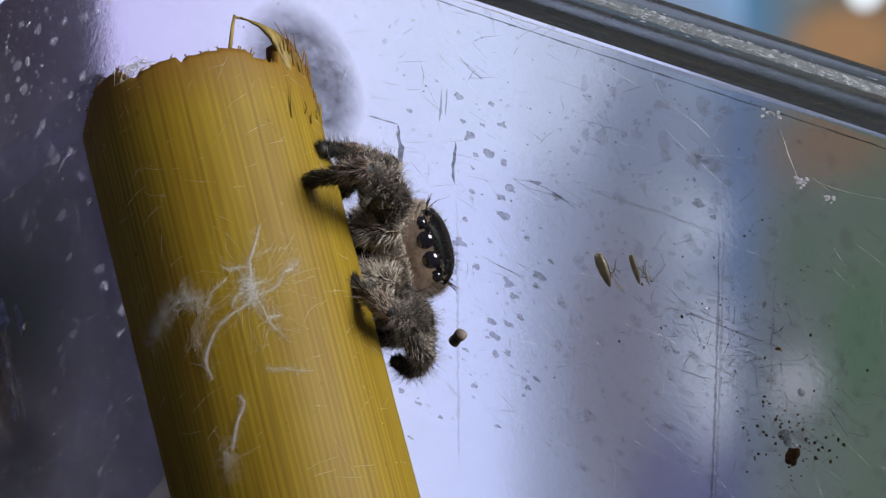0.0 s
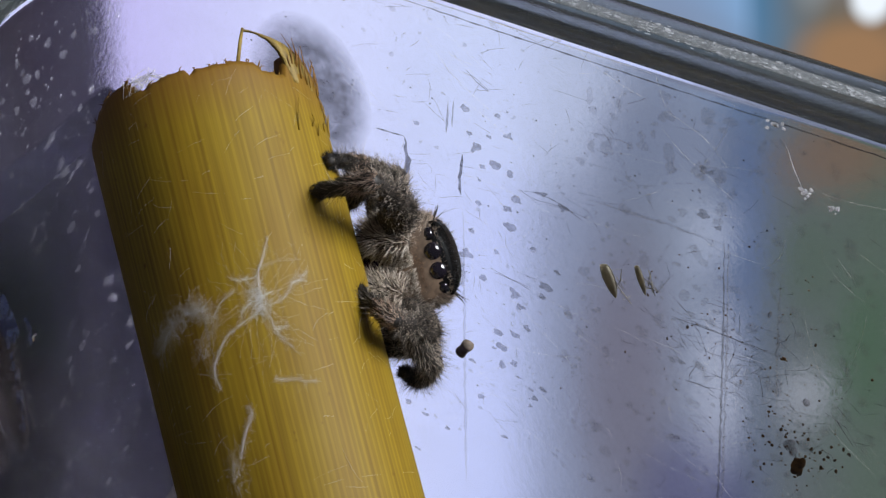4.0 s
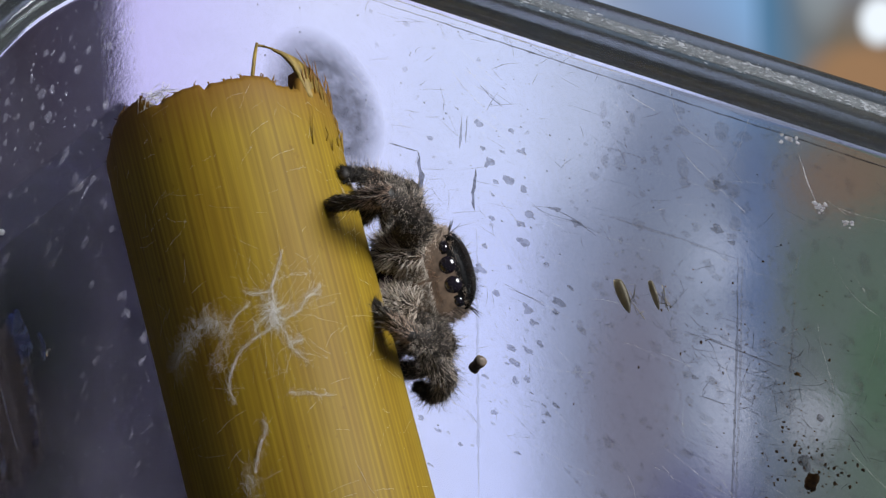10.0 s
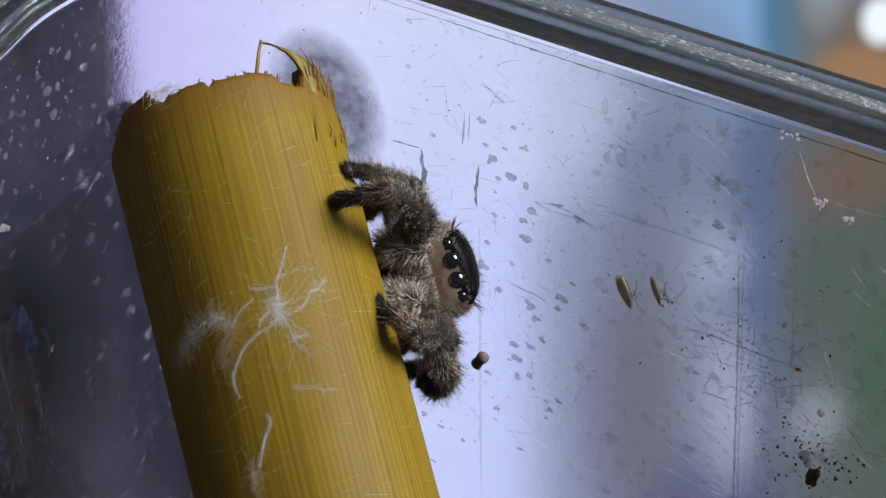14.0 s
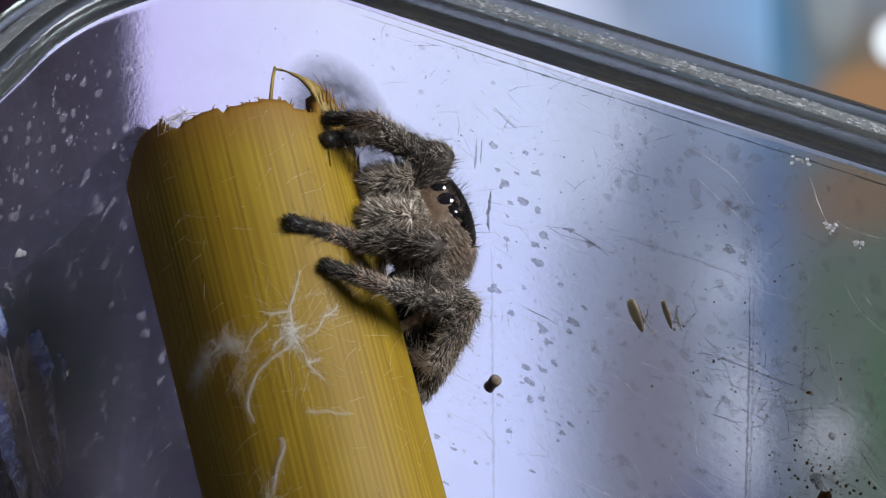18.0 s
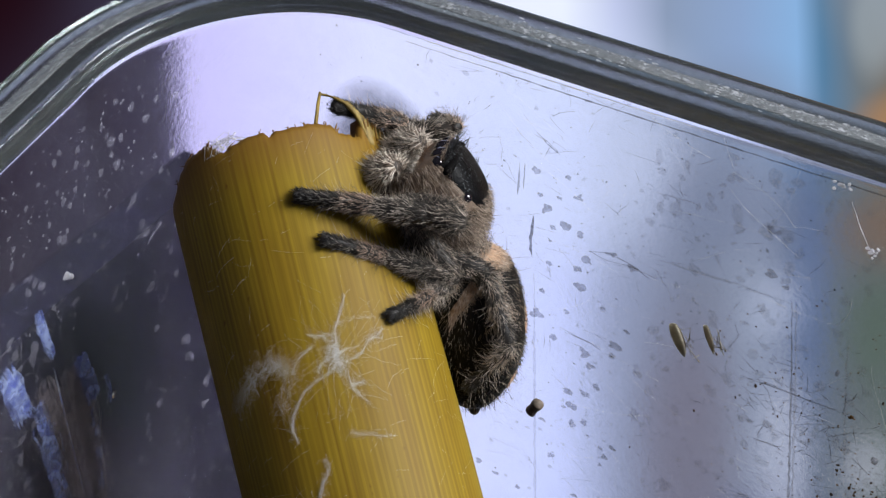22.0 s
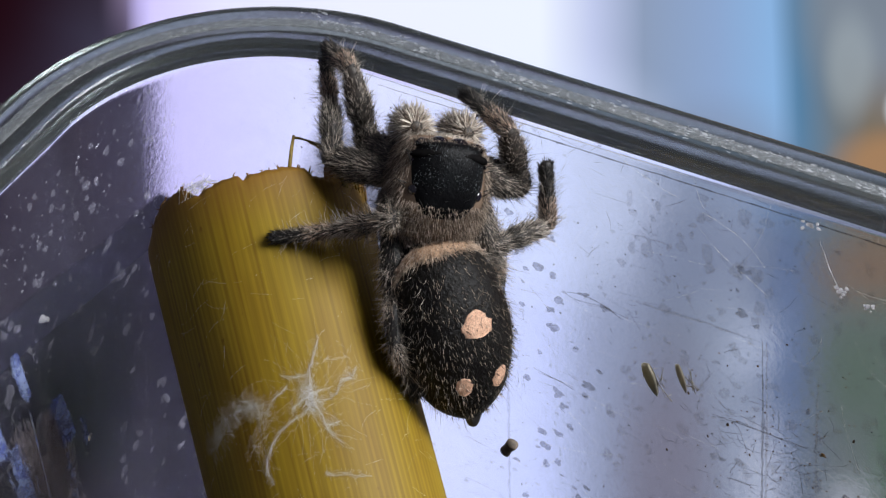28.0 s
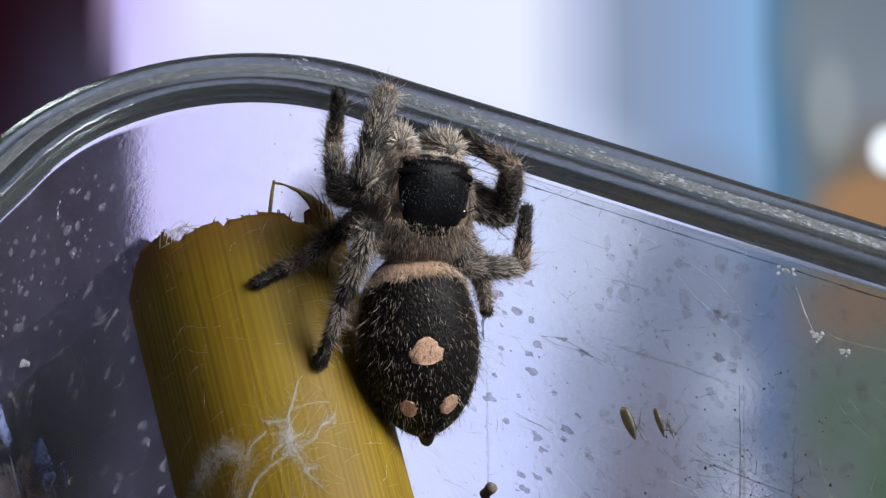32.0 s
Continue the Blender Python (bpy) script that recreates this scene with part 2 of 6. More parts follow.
HAIR_BLACK = hair_material("black_bristles", ((0.0, (0.005, 0.005, 0.005)), (1.0, (0.03, 0.027, 0.025))))
HAIR_ABDOMEN = hair_material("abdomen_bristles", ((0.0, (0.01, 0.008, 0.007)), (0.5, (0.016, 0.013, 0.011)), (0.56, (0.22, 0.17, 0.12)), (1.0, (0.52, 0.42, 0.32))), bands=0.15)


def reed_material():
    """Yellow dry reed: fine lengthwise fibres in even rows, brown blotches and flecks, a browned cut end."""
    m, nodes, links, bsdf = nodes_of("dry_reed")
    fibre = noise_node(nodes, links, 4700, 1, (1, 1, 0.0025), 0.4)
    hair = noise_node(nodes, links, 9000, 2, (1, 1, 0.012), 0.5)
    blotch = noise_node(nodes, links, 170, 4, (1, 1, 0.3), 0.65)
    broad = noise_node(nodes, links, 700, 2, (1, 1, 0.02), 0.5)
    flecks = noise_node(nodes, links, 1500, 3, (1, 1, 0.6), 0.6)
    base = ramp_node(nodes, links, broad.outputs["Fac"], ((0.28, (0.236, 0.152, 0.0065)), (0.5, (0.25, 0.165, 0.0075)), (0.72, (0.264, 0.178, 0.009)))).outputs[0]
    lines = ramp_node(nodes, links, fibre.outputs["Fac"], ((0.34, (0.72, 0.66, 0.56)), (0.46, (0.98, 0.97, 0.95)), (0.66, (1.08, 1.08, 1.06)))).outputs[0]
    base = mix_colour(nodes, links, 0.6, base, lines, "MULTIPLY")
    fine = ramp_node(nodes, links, hair.outputs["Fac"], ((0.3, (0.86, 0.84, 0.8)), (0.6, (1.04, 1.04, 1.04)))).outputs[0]
    base = mix_colour(nodes, links, 0.8, base, fine, "MULTIPLY")
    worn = ramp_node(nodes, links, blotch.outputs["Fac"], ((0.3, (0.8, 0.7, 0.6)), (0.5, (1.0, 1.0, 1.0)))).outputs[0]
    base = mix_colour(nodes, links, 1.0, base, worn, "MULTIPLY")
    dots = ramp_node(nodes, links, flecks.outputs["Fac"], ((0.23, (0.5, 0.33, 0.26)), (0.32, (1.0, 1.0, 1.0)))).outputs[0]
    base = mix_colour(nodes, links, 0.8, base, dots, "MULTIPLY")
    co, sep = nodes.new("ShaderNodeTexCoord"), nodes.new("ShaderNodeSeparateXYZ")
    links.new(co.outputs["Object"], sep.inputs[0])
    # even ribs round the stem
    turn, ribs, wave = (nodes.new("ShaderNodeMath") for _ in range(3))
    turn.operation, ribs.operation, wave.operation = "ARCTAN2", "MULTIPLY_ADD", "SINE"
    links.new(sep.outputs["Y"], turn.inputs[0])
    links.new(sep.outputs["X"], turn.inputs[1])
    links.new(turn.outputs[0], ribs.inputs[0])
    ribs.inputs[1].default_value = 118.0
    drift = nodes.new("ShaderNodeMath")
    drift.operation, drift.inputs[1].default_value = "MULTIPLY", 9.0
    links.new(broad.outputs["Fac"], drift.inputs[0])
    links.new(drift.outputs[0], ribs.inputs[2])
    links.new(ribs.outputs[0], wave.inputs[0])
    ribbed = ramp_node(nodes, links, wave.outputs[0], ((0.0, (0.84, 0.81, 0.72)), (0.6, (1.03, 1.03, 1.03)))).outputs[0]
    base = mix_colour(nodes, links, 0.85, base, ribbed, "MULTIPLY")
    add = nodes.new("ShaderNodeMath")
    add.operation, add.inputs[1].default_value = "MULTIPLY_ADD", 0.004
    links.new(blotch.outputs["Fac"], add.inputs[0])
    links.new(sep.outputs["Z"], add.inputs[2])
    end = nodes.new("ShaderNodeMapRange")
    end.inputs["From Min"].default_value, end.inputs["From Max"].default_value = -0.0008, 0.0028
    links.new(add.outputs[0], end.inputs["Value"])
    base = mix_colour(nodes, links, end.outputs["Result"], base, (0.17, 0.075, 0.012))
    links.new(base, bsdf.inputs["Base Color"])
    bsdf.inputs["Roughness"].default_value, bsdf.inputs["Specular IOR Level"].default_value = 0.6, 0.3
    add_bump(nodes, links, bsdf, fibre.outputs["Fac"], 0.00003, 0.3)
    return m


REED = reed_material()


def reed_shadow_material():
    """The reed's blurred shadow painted on the wall, dense beside the reed and thinning out, in the tub's frame."""
    m = surface("painted_reed_shadow", ((0.3, (0.03, 0.028, 0.045)), (0.7, (0.085, 0.08, 0.12))), 2500, 0.8, fine=9000)
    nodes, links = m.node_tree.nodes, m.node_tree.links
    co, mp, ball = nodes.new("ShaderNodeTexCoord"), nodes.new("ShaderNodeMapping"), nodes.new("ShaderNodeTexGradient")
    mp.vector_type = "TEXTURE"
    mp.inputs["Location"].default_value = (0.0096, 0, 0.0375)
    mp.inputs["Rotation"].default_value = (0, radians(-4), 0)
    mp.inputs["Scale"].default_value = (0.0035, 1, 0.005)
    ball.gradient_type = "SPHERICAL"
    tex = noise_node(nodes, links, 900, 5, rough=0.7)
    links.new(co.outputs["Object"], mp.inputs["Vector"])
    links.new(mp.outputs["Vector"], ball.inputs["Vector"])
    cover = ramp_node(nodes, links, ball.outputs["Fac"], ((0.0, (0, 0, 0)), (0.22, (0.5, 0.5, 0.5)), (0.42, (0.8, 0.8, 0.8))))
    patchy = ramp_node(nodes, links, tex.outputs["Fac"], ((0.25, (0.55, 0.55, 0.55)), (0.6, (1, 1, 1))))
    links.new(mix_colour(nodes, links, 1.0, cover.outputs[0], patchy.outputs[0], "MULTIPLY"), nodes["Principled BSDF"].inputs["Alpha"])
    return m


REED_SHADOW = reed_shadow_material()
# BLUE_STREAK and BLUE_FILM: blue light refracted in the plastic, painted as bright colour
BLUE_STREAK = film("bluish_streak", ((0.35, (0.35, 0.45, 1.0)), (0.6, (0.85, 0.9, 1.0))), 1500, 0.85, 0.2)
PALE_SPECK = film("pale_speck", ((0.3, (0.4, 0.4, 0.48)), (0.7, (0.7, 0.7, 0.8))), 4000, 0.38)
SIDE_MARK = film("side_water_mark", ((0.3, (0.36, 0.36, 0.46)), (0.7, (0.62, 0.61, 0.72))), 1500, 0.22)
BLUE_FILM = film("blue_light_film", ((0.35, (0.2, 0.27, 0.85)), (0.6, (0.55, 0.66, 1.0))), 1800, 0.42, 0.3)
BROWN_FILM = film("brownish_wet_film", ((0.35, (0.3, 0.26, 0.28)), (0.65, (0.66, 0.58, 0.62))), 2600, 0.27, 0.3)


def backdrop_material():
    """The room far behind, out of focus: dark cupboard, bright window, grey-blue and green things."""
    m, nodes, links, _ = nodes_of("room_out_of_focus")
    co, sep = nodes.new("ShaderNodeTexCoord"), nodes.new("ShaderNodeSeparateXYZ")
    warp = noise_node(nodes, links, 7, 1)
    links.new(co.outputs["Object"], sep.inputs[0])

    def spread(value, lo, hi, amount):
        shift = nodes.new("ShaderNodeMath")
        shift.operation, shift.inputs[1].default_value = "MULTIPLY_ADD", amount
        links.new(warp.outputs["Fac"], shift.inputs[0])
        links.new(value, shift.inputs[2])
        out = nodes.new("ShaderNodeMapRange")
        out.inputs["From Min"].default_value, out.inputs["From Max"].default_value = lo, hi
        links.new(shift.outputs[0], out.inputs["Value"])
        return out.outputs["Result"]

    across = spread(sep.outputs["X"], -0.19, 0.23, 0.01)
    high = ramp_node(nodes, links, across, (
        (0.0, (0.012, 0.004, 0.007)), (0.135, (0.018, 0.006, 0.008)), (0.158, (0.3, 0.22, 0.36)), (0.172, (0.6, 0.49, 0.95)), (0.25, (0.8, 0.79, 0.92)),
        (0.56, (0.8, 0.83, 0.95)), (0.61, (0.5, 0.54, 0.75)), (0.66, (0.25, 0.31, 0.44)), (0.73, (0.25, 0.35, 0.55)),
        (0.785, (0.24, 0.41, 0.66)), (0.81, (0.09, 0.2, 0.33)), (0.845, (0.15, 0.175, 0.195)), (0.88, (0.18, 0.145, 0.105)), (1.0, (0.22, 0.125, 0.065)))).outputs[0]
    low = ramp_node(nodes, links, across, (
        (0.0, (0.02, 0.012, 0.024)), (0.1, (0.036, 0.03, 0.054)), (0.16, (0.045, 0.04, 0.068)), (0.185, (0.66, 0.6, 0.98)), (0.4, (0.8, 0.83, 1.1)),
        (0.56, (0.66, 0.72, 1.05)), (0.61, (0.33, 0.37, 0.51)), (0.69, (0.2, 0.228, 0.3)), (0.75, (0.29, 0.33, 0.42)),
        (0.785, (0.14, 0.175, 0.26)), (0.85, (0.13, 0.15, 0.155)), (0.92, (0.105, 0.14, 0.11)))).outputs[0]
    slant = nodes.new("ShaderNodeMath")
    slant.operation, slant.inputs[1].default_value = "MULTIPLY_ADD", 0.31
    links.new(sep.outputs["X"], slant.inputs[0])
    links.new(sep.outputs["Y"], slant.inputs[2])
    down = spread(slant.outputs[0], 0.055, 0.1, 0.02)
    colour = mix_colour(nodes, links, down, low, high)
    # a dim blue glow low on the left, put into the colour
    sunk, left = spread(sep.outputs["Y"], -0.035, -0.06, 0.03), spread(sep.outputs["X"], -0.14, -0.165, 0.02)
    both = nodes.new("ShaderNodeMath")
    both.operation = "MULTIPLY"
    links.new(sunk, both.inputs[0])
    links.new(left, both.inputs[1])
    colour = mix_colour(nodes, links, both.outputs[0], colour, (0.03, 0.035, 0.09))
    # soft unfocused shapes and the wall's glare, painted: centre, half sizes, colour, strength
    for cx, cy, rx, ry, tint, much in (
            (0.045, 0.025, 0.07, 0.065, (0.72, 0.79, 1.0), 0.6), (0.092, -0.1, 0.03, 0.085, (0.19, 0.18, 0.23), 0.85), (0.12, -0.15, 0.034, 0.045, (0.07, 0.06, 0.16), 0.7),
            # the two pale columns here stand in for glare on the tub's wall
            (0.131, -0.1, 0.014, 0.05, (0.5, 0.53, 0.63), 0.75), (0.128, -0.04, 0.016, 0.02, (0.5, 0.55, 0.68), 0.6), (0.142, -0.03, 0.009, 0.08, (0.11, 0.17, 0.33), 0.6),
            (0.166, -0.05, 0.018, 0.032, (0.085, 0.13, 0.085), 0.55), (0.19, -0.085, 0.018, 0.04, (0.065, 0.13, 0.07), 0.6), (0.165, -0.105, 0.016, 0.016, (0.42, 0.44, 0.48), 0.8),
            (0.176, -0.008, 0.032, 0.02, (0.2, 0.13, 0.09), 0.8), (0.183, 0.034, 0.032, 0.02, (0.36, 0.2, 0.1), 0.9), (0.182, 0.1, 0.05, 0.056, (0.2, 0.235, 0.285), 0.95),
            (0.166, 0.075, 0.014, 0.03, (0.34, 0.38, 0.4), 0.5), (0.19, 0.057, 0.012, 0.014, (0.95, 1.0, 1.05), 1.0), (0.105, 0.0, 0.035, 0.03, (0.2, 0.235, 0.33), 0.75), (-0.2, 0.12, 0.07, 0.11, (0.014, 0.003, 0.006), 1.0),
            (0.19, 0.15, 0.05, 0.08, (0.13, 0.16, 0.2), 0.5), (0.112, 0.04, 0.042, 0.03, (0.21, 0.26, 0.37), 0.5)):
        mp, ball = nodes.new("ShaderNodeMapping"), nodes.new("ShaderNodeTexGradient")
        mp.vector_type, ball.gradient_type = "TEXTURE", "SPHERICAL"
        mp.inputs["Location"].default_value, mp.inputs["Scale"].default_value = (cx, cy, 0), (rx, ry, 10)
        links.new(co.outputs["Object"], mp.inputs["Vector"])
        links.new(mp.outputs["Vector"], ball.inputs["Vector"])
        soft = ramp_node(nodes, links, ball.outputs["Fac"], ((0.0, (0, 0, 0)), (0.7, (much,) * 3)))
        soft.color_ramp.interpolation = "EASE"
        colour = mix_colour(nodes, links, soft.outputs[0], colour, tint)
    colour = mix_colour(nodes, links, 1.0, colour, (0.97, 1.0, 1.03), "MULTIPLY")
    glow = nodes.new("ShaderNodeEmission")
    links.new(colour, glow.inputs["Color"])
    glow.inputs["Strength"].default_value = 1.0
    links.new(glow.outputs[0], nodes["Material Output"].inputs["Surface"])
    return m


BACKDROP = backdrop_material()


# ---- building helpers ----
def mesh_of(name, verts, faces, material, smooth=True, outward=False):
    me = bpy.data.meshes.new(name)
    me.from_pydata([tuple(v) for v in verts], [], [tuple(f) for f in faces])
    me.update()
    if outward:
        bm = bmesh.new()
        bm.from_mesh(me)
        bmesh.ops.recalc_face_normals(bm, faces=bm.faces)
        bm.to_mesh(me)
        bm.free()
    if smooth:
        me.polygons.foreach_set("use_smooth", [True] * len(me.polygons))
    me.materials.append(material)
    return me


def thing(name, verts, faces, material, at=None, smooth=True, outward=False, **tags):
    ob = new(name, mesh_of(name, verts, faces, material, smooth, outward))
    if at is not None:
        ob.matrix_world = at
    return tagged(ob, **tags)


def part(name, verts, faces, material, parent, label="", smooth=True, outward=False):
    ob = new(name, mesh_of(name, verts, faces, material, smooth, outward))
    ob.parent = parent
    return tagged(ob, label)


def grid_faces(rows, cols, loop_cols=True, loop_rows=False):
    faces = []
    for i in range(rows if loop_rows else rows - 1):
        for j in range(cols if loop_cols else cols - 1):
            a, b = i, (i + 1) % rows
            c, d = j, (j + 1) % cols
            faces.append((a * cols + c, a * cols + d, b * cols + d, b * cols + c))
    return faces


def smooth_profile(stops, count):
    """Resamples rows of (x, ...) with eased steps, so that outlines are round."""
    stops = np.array(stops, float)
    at = np.linspace(0, len(stops) - 1, count)
    idx = np.clip(at.astype(int), 0, len(stops) - 2)
    f = (at - idx)[:, None]
    p0, p1, p2, p3 = (stops[np.clip(idx + k, 0, len(stops) - 1)] for k in (-1, 0, 1, 2))
    out = 0.5 * (2 * p1 + (p2 - p0) * f + (2 * p0 - 5 * p1 + 4 * p2 - p3) * f**2 + (3 * p1 - p0 - 3 * p2 + p3) * f**3)
    return out


def body_shape(stops, rings=18, segs=20, box=1.0, wobble=0.0):
    """A body along x from rows of (x, half width, half height, rise), millimetres; box under 1 squares it. Returns metres."""
    prof = smooth_profile(stops, rings)
    prof[:, 1:3] = np.maximum(prof[:, 1:3], 0.02)
    verts = []
    for x, ry, rz, up in prof:
        for k in range(segs):
            a = 2 * math.pi * k / segs
            c, s = math.cos(a), math.sin(a)
            y, z = ry * math.copysign(abs(c) ** box, c), rz * math.copysign(abs(s) ** box, s) + up
            if wobble:
                n = 1 + wobble * noise.noise(Vector((x * 1.7, y * 1.7, z * 1.7)))
                y, z = y * n, up + (z - up) * n
            verts.append((x * MM, y * MM, z * MM))
    faces = grid_faces(rings, segs)
    faces.append(tuple(range(segs))[::-1])
    faces.append(tuple((rings - 1) * segs + k for k in range(segs)))
    return verts, faces, prof


def body_points(prof, count, rng, box=1.0, span=(0.0, 1.0), arc=(0.0, 360.0)):
    """Random places and normals on such a body, in millimetres."""
    xs = np.linspace(0, 1, len(prof))
    lengths = np.abs(np.gradient(prof[:, 0])) + 0.02
    area = lengths * (prof[:, 1] + prof[:, 2]) * ((xs >= span[0]) & (xs <= span[1]))
    at = np.interp(rng.random(count), np.cumsum(area) / area.sum(), xs) * (len(prof) - 1)
    at = np.clip(at, 0, len(prof) - 1.001)
    i = at.astype(int)
    f = (at - i)[:, None]
    row, slope = prof[i] * (1 - f) + prof[i + 1] * f, prof[i + 1] - prof[i]
    a = np.radians(arc[0] + (arc[1] - arc[0]) * rng.random(count))
    c, s = np.cos(a), np.sin(a)
    place = np.stack([row[:, 0], row[:, 1] * np.sign(c) * np.abs(c) ** box, row[:, 2] * np.sign(s) * np.abs(s) ** box + row[:, 3]], 1)
    run = np.where(np.abs(slope[:, 0]) < 1e-4, 1e-4, slope[:, 0])
    lean = -(slope[:, 1] + slope[:, 2]) / 2 / run
    normal = np.stack([np.clip(lean, -3, 3), c / row[:, 1] * np.sqrt(row[:, 1] * row[:, 2]), s / row[:, 2] * np.sqrt(row[:, 1] * row[:, 2])], 1)
    return place, normal / np.linalg.norm(normal, axis=1, keepdims=True)


def bristle_mesh(place, way, length, width, rng, curl=0.25):
    """Tapered, slightly bent bristles, seven corners each. Millimetres in, metres out."""
    n = len(place)
    way = way / np.linalg.norm(way, axis=1, keepdims=True)
    side = np.cross(way, rng.normal(size=(n, 3)))
    side /= np.linalg.norm(side, axis=1, keepdims=True)
    other = np.cross(way, side)
    bend = (side * rng.normal(size=(n, 1)) + other * rng.normal(size=(n, 1))) * curl * length[:, None]
    verts = np.zeros((n, 7, 3))
    for k in range(3):
        a = 2 * math.pi * k / 3
        ring = side * math.cos(a) + other * math.sin(a)
        verts[:, k] = place - way * 0.05 + ring * width[:, None]
        verts[:, 3 + k] = place + way * 0.55 * length[:, None] + bend * 0.3 + ring * width[:, None] * 0.7
    verts[:, 6] = place + way * length[:, None] + bend
    faces = []
    for b in range(0, 7 * n, 7):
        faces += [(b, b + 1, b + 4, b + 3), (b + 1, b + 2, b + 5, b + 4), (b + 2, b, b + 3, b + 5),
                  (b + 3, b + 4, b + 6), (b + 4, b + 5, b + 6), (b + 5, b + 3, b + 6)]
    return verts.reshape(-1, 3) * MM, faces


def fur(name, prof, count, parent, material, rng, length, width, lean, box=1.0, span=(0, 1), arc=(0, 360), label="", curl=0.25):
    """Bristles all over a body; lean is added to the normal, so that they lie along it."""
    place, normal = body_points(prof, count, rng, box, span, arc)
    way = normal + np.array(lean) + rng.normal(size=(count, 3)) * 0.12
    long = length[0] + (length[1] - length[0]) * rng.random(count) ** 1.6
    verts, faces = bristle_mesh(place, way, long, np.full(count, width) * (0.7 + 0.6 * rng.random(count)), rng, curl)
    return tagged(part(name, verts, faces, material, parent, label), kind="stuff")


def thread_mesh(points, radius, sides=5):
    """A round thread through points (metres); radius a number or one per point."""
    pts = [Vector(p) for p in points]
    radii = radius if isinstance(radius, (list, tuple)) else [radius] * len(pts)
    verts, n = [], len(pts)
    for i, p in enumerate(pts):
        d = (pts[min(i + 1, n - 1)] - pts[max(i - 1, 0)]).normalized()
        u = d.orthogonal().normalized()
        v = d.cross(u)
        verts += [p + (u * math.cos(2 * math.pi * k / sides) + v * math.sin(2 * math.pi * k / sides)) * radii[i] for k in range(sides)]
    faces = grid_faces(n, sides)
    faces += [tuple(range(sides))[::-1], tuple((n - 1) * sides + k for k in range(sides))]
    return verts, faces


def joined(shapes):
    verts, faces = [], []
    for v, f in shapes:
        base = len(verts)
        verts += list(v)
        faces += [tuple(i + base for i in face) for face in f]
    return verts, faces


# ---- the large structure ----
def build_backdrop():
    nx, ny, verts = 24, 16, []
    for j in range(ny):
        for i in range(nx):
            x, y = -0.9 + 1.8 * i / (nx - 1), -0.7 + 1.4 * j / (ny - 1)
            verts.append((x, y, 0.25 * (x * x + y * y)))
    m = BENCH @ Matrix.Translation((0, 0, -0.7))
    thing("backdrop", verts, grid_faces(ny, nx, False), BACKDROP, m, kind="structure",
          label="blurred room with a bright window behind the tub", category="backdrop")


build_backdrop()


def rounded_rectangle(offset, length=130.0, depth=95.0, radius=10.5, steps=20):
    """The tub's inner outline, moved outwards by offset, in the tub's own frame (millimetres)."""
    r, pts = radius + offset, []
    for cx, cy, a0 in ((length - radius, -radius, 0), (radius, -radius, 90), (radius, radius - depth, 180), (length - radius, radius - depth, 270)):
        for k in range(steps + 1):
            a = radians(a0 + 90 * k / steps)
            pts.append((cx + r * math.cos(a), cy + r * math.sin(a)))
    return pts


def sweep(profile, close):
    """A ring of the tub from its cross-section: rows of (outward, height)."""
    rings = [[(x * MM, y * MM, z * MM) for x, y in rounded_rectangle(o)] for o, z in profile]
    verts = [v for ring in rings for v in ring]
    return verts, grid_faces(len(rings), len(rings[0]), True, close)


def build_tub():
    tub = tagged(new("plastic_tub"), "clear scuffed plastic tub, open, with a thick rounded rim", "tub")
    tub.matrix_world = TUB
    wall = [(0.8, 45.76), (1.48, 45.75), (1.5, 45.7), (1.5, 45.5), (1.5, 20.0), (1.5, 5.5), (1.5, 5.0), (1.35, 3.6), (0.9, 1.8), (-0.6, 0.4), (-2.6, 0.02), (-3.0, 0.0), (-3.0, 0.05), (-3.0, 1.55), (-3.0, 1.6), (-2.6, 1.62), (-1.0, 2.2), (-0.2, 3.4), (0.0, 5.0), (0.0, 5.5), (0.0, 20.0), (0.0, 45.5), (0.0, 45.7), (0.02, 45.75)]
    verts, faces = sweep(wall, True)
    part("wall", verts, faces, WALL_PLASTIC, tub, "clear plastic with dust and fine scratches", outward=True).visible_shadow = False
    bottom = rounded_rectangle(-3.05)
    n = len(bottom)
    verts = [(x * MM, y * MM, z * MM) for z in (0.0, 1.6) for x, y in bottom]
    part("base", verts, grid_faces(2, n) + [tuple(range(n))[::-1], tuple(range(n, 2 * n))], WALL_PLASTIC, tub, smooth=False, outward=True)
    lip = []
    for cx, cz, a0 in ((2.5, 46.4, 0), (0.35, 46.65, 90), (0.2, 46.0, 180), (2.5, 46.0, 270)):
        r = 0.55 if cx > 1 else (0.35 if a0 == 90 else 0.2)
        lip += [(cx + r * math.cos(radians(a0 + 90 * k / 5)), cz + r * math.sin(radians(a0 + 90 * k / 5))) for k in range(6)]
    verts, faces = sweep(lip, True)
    frost = [(1.0, 46.99), (1.03, 47.02), (1.35, 47.04), (1.65, 47.02), (1.7, 46.98), (1.65, 46.93), (1.35, 46.93), (1.05, 46.93)]
    part("frosted_band", *sweep(frost, True), FROSTED, tub, "frosted worn band along the rim", outward=True).visible_shadow = False
    part("rim", verts, faces, RIM_PLASTIC, tub, "thick rounded rim with a frosted top", outward=True).visible_shadow = False


build_tub()


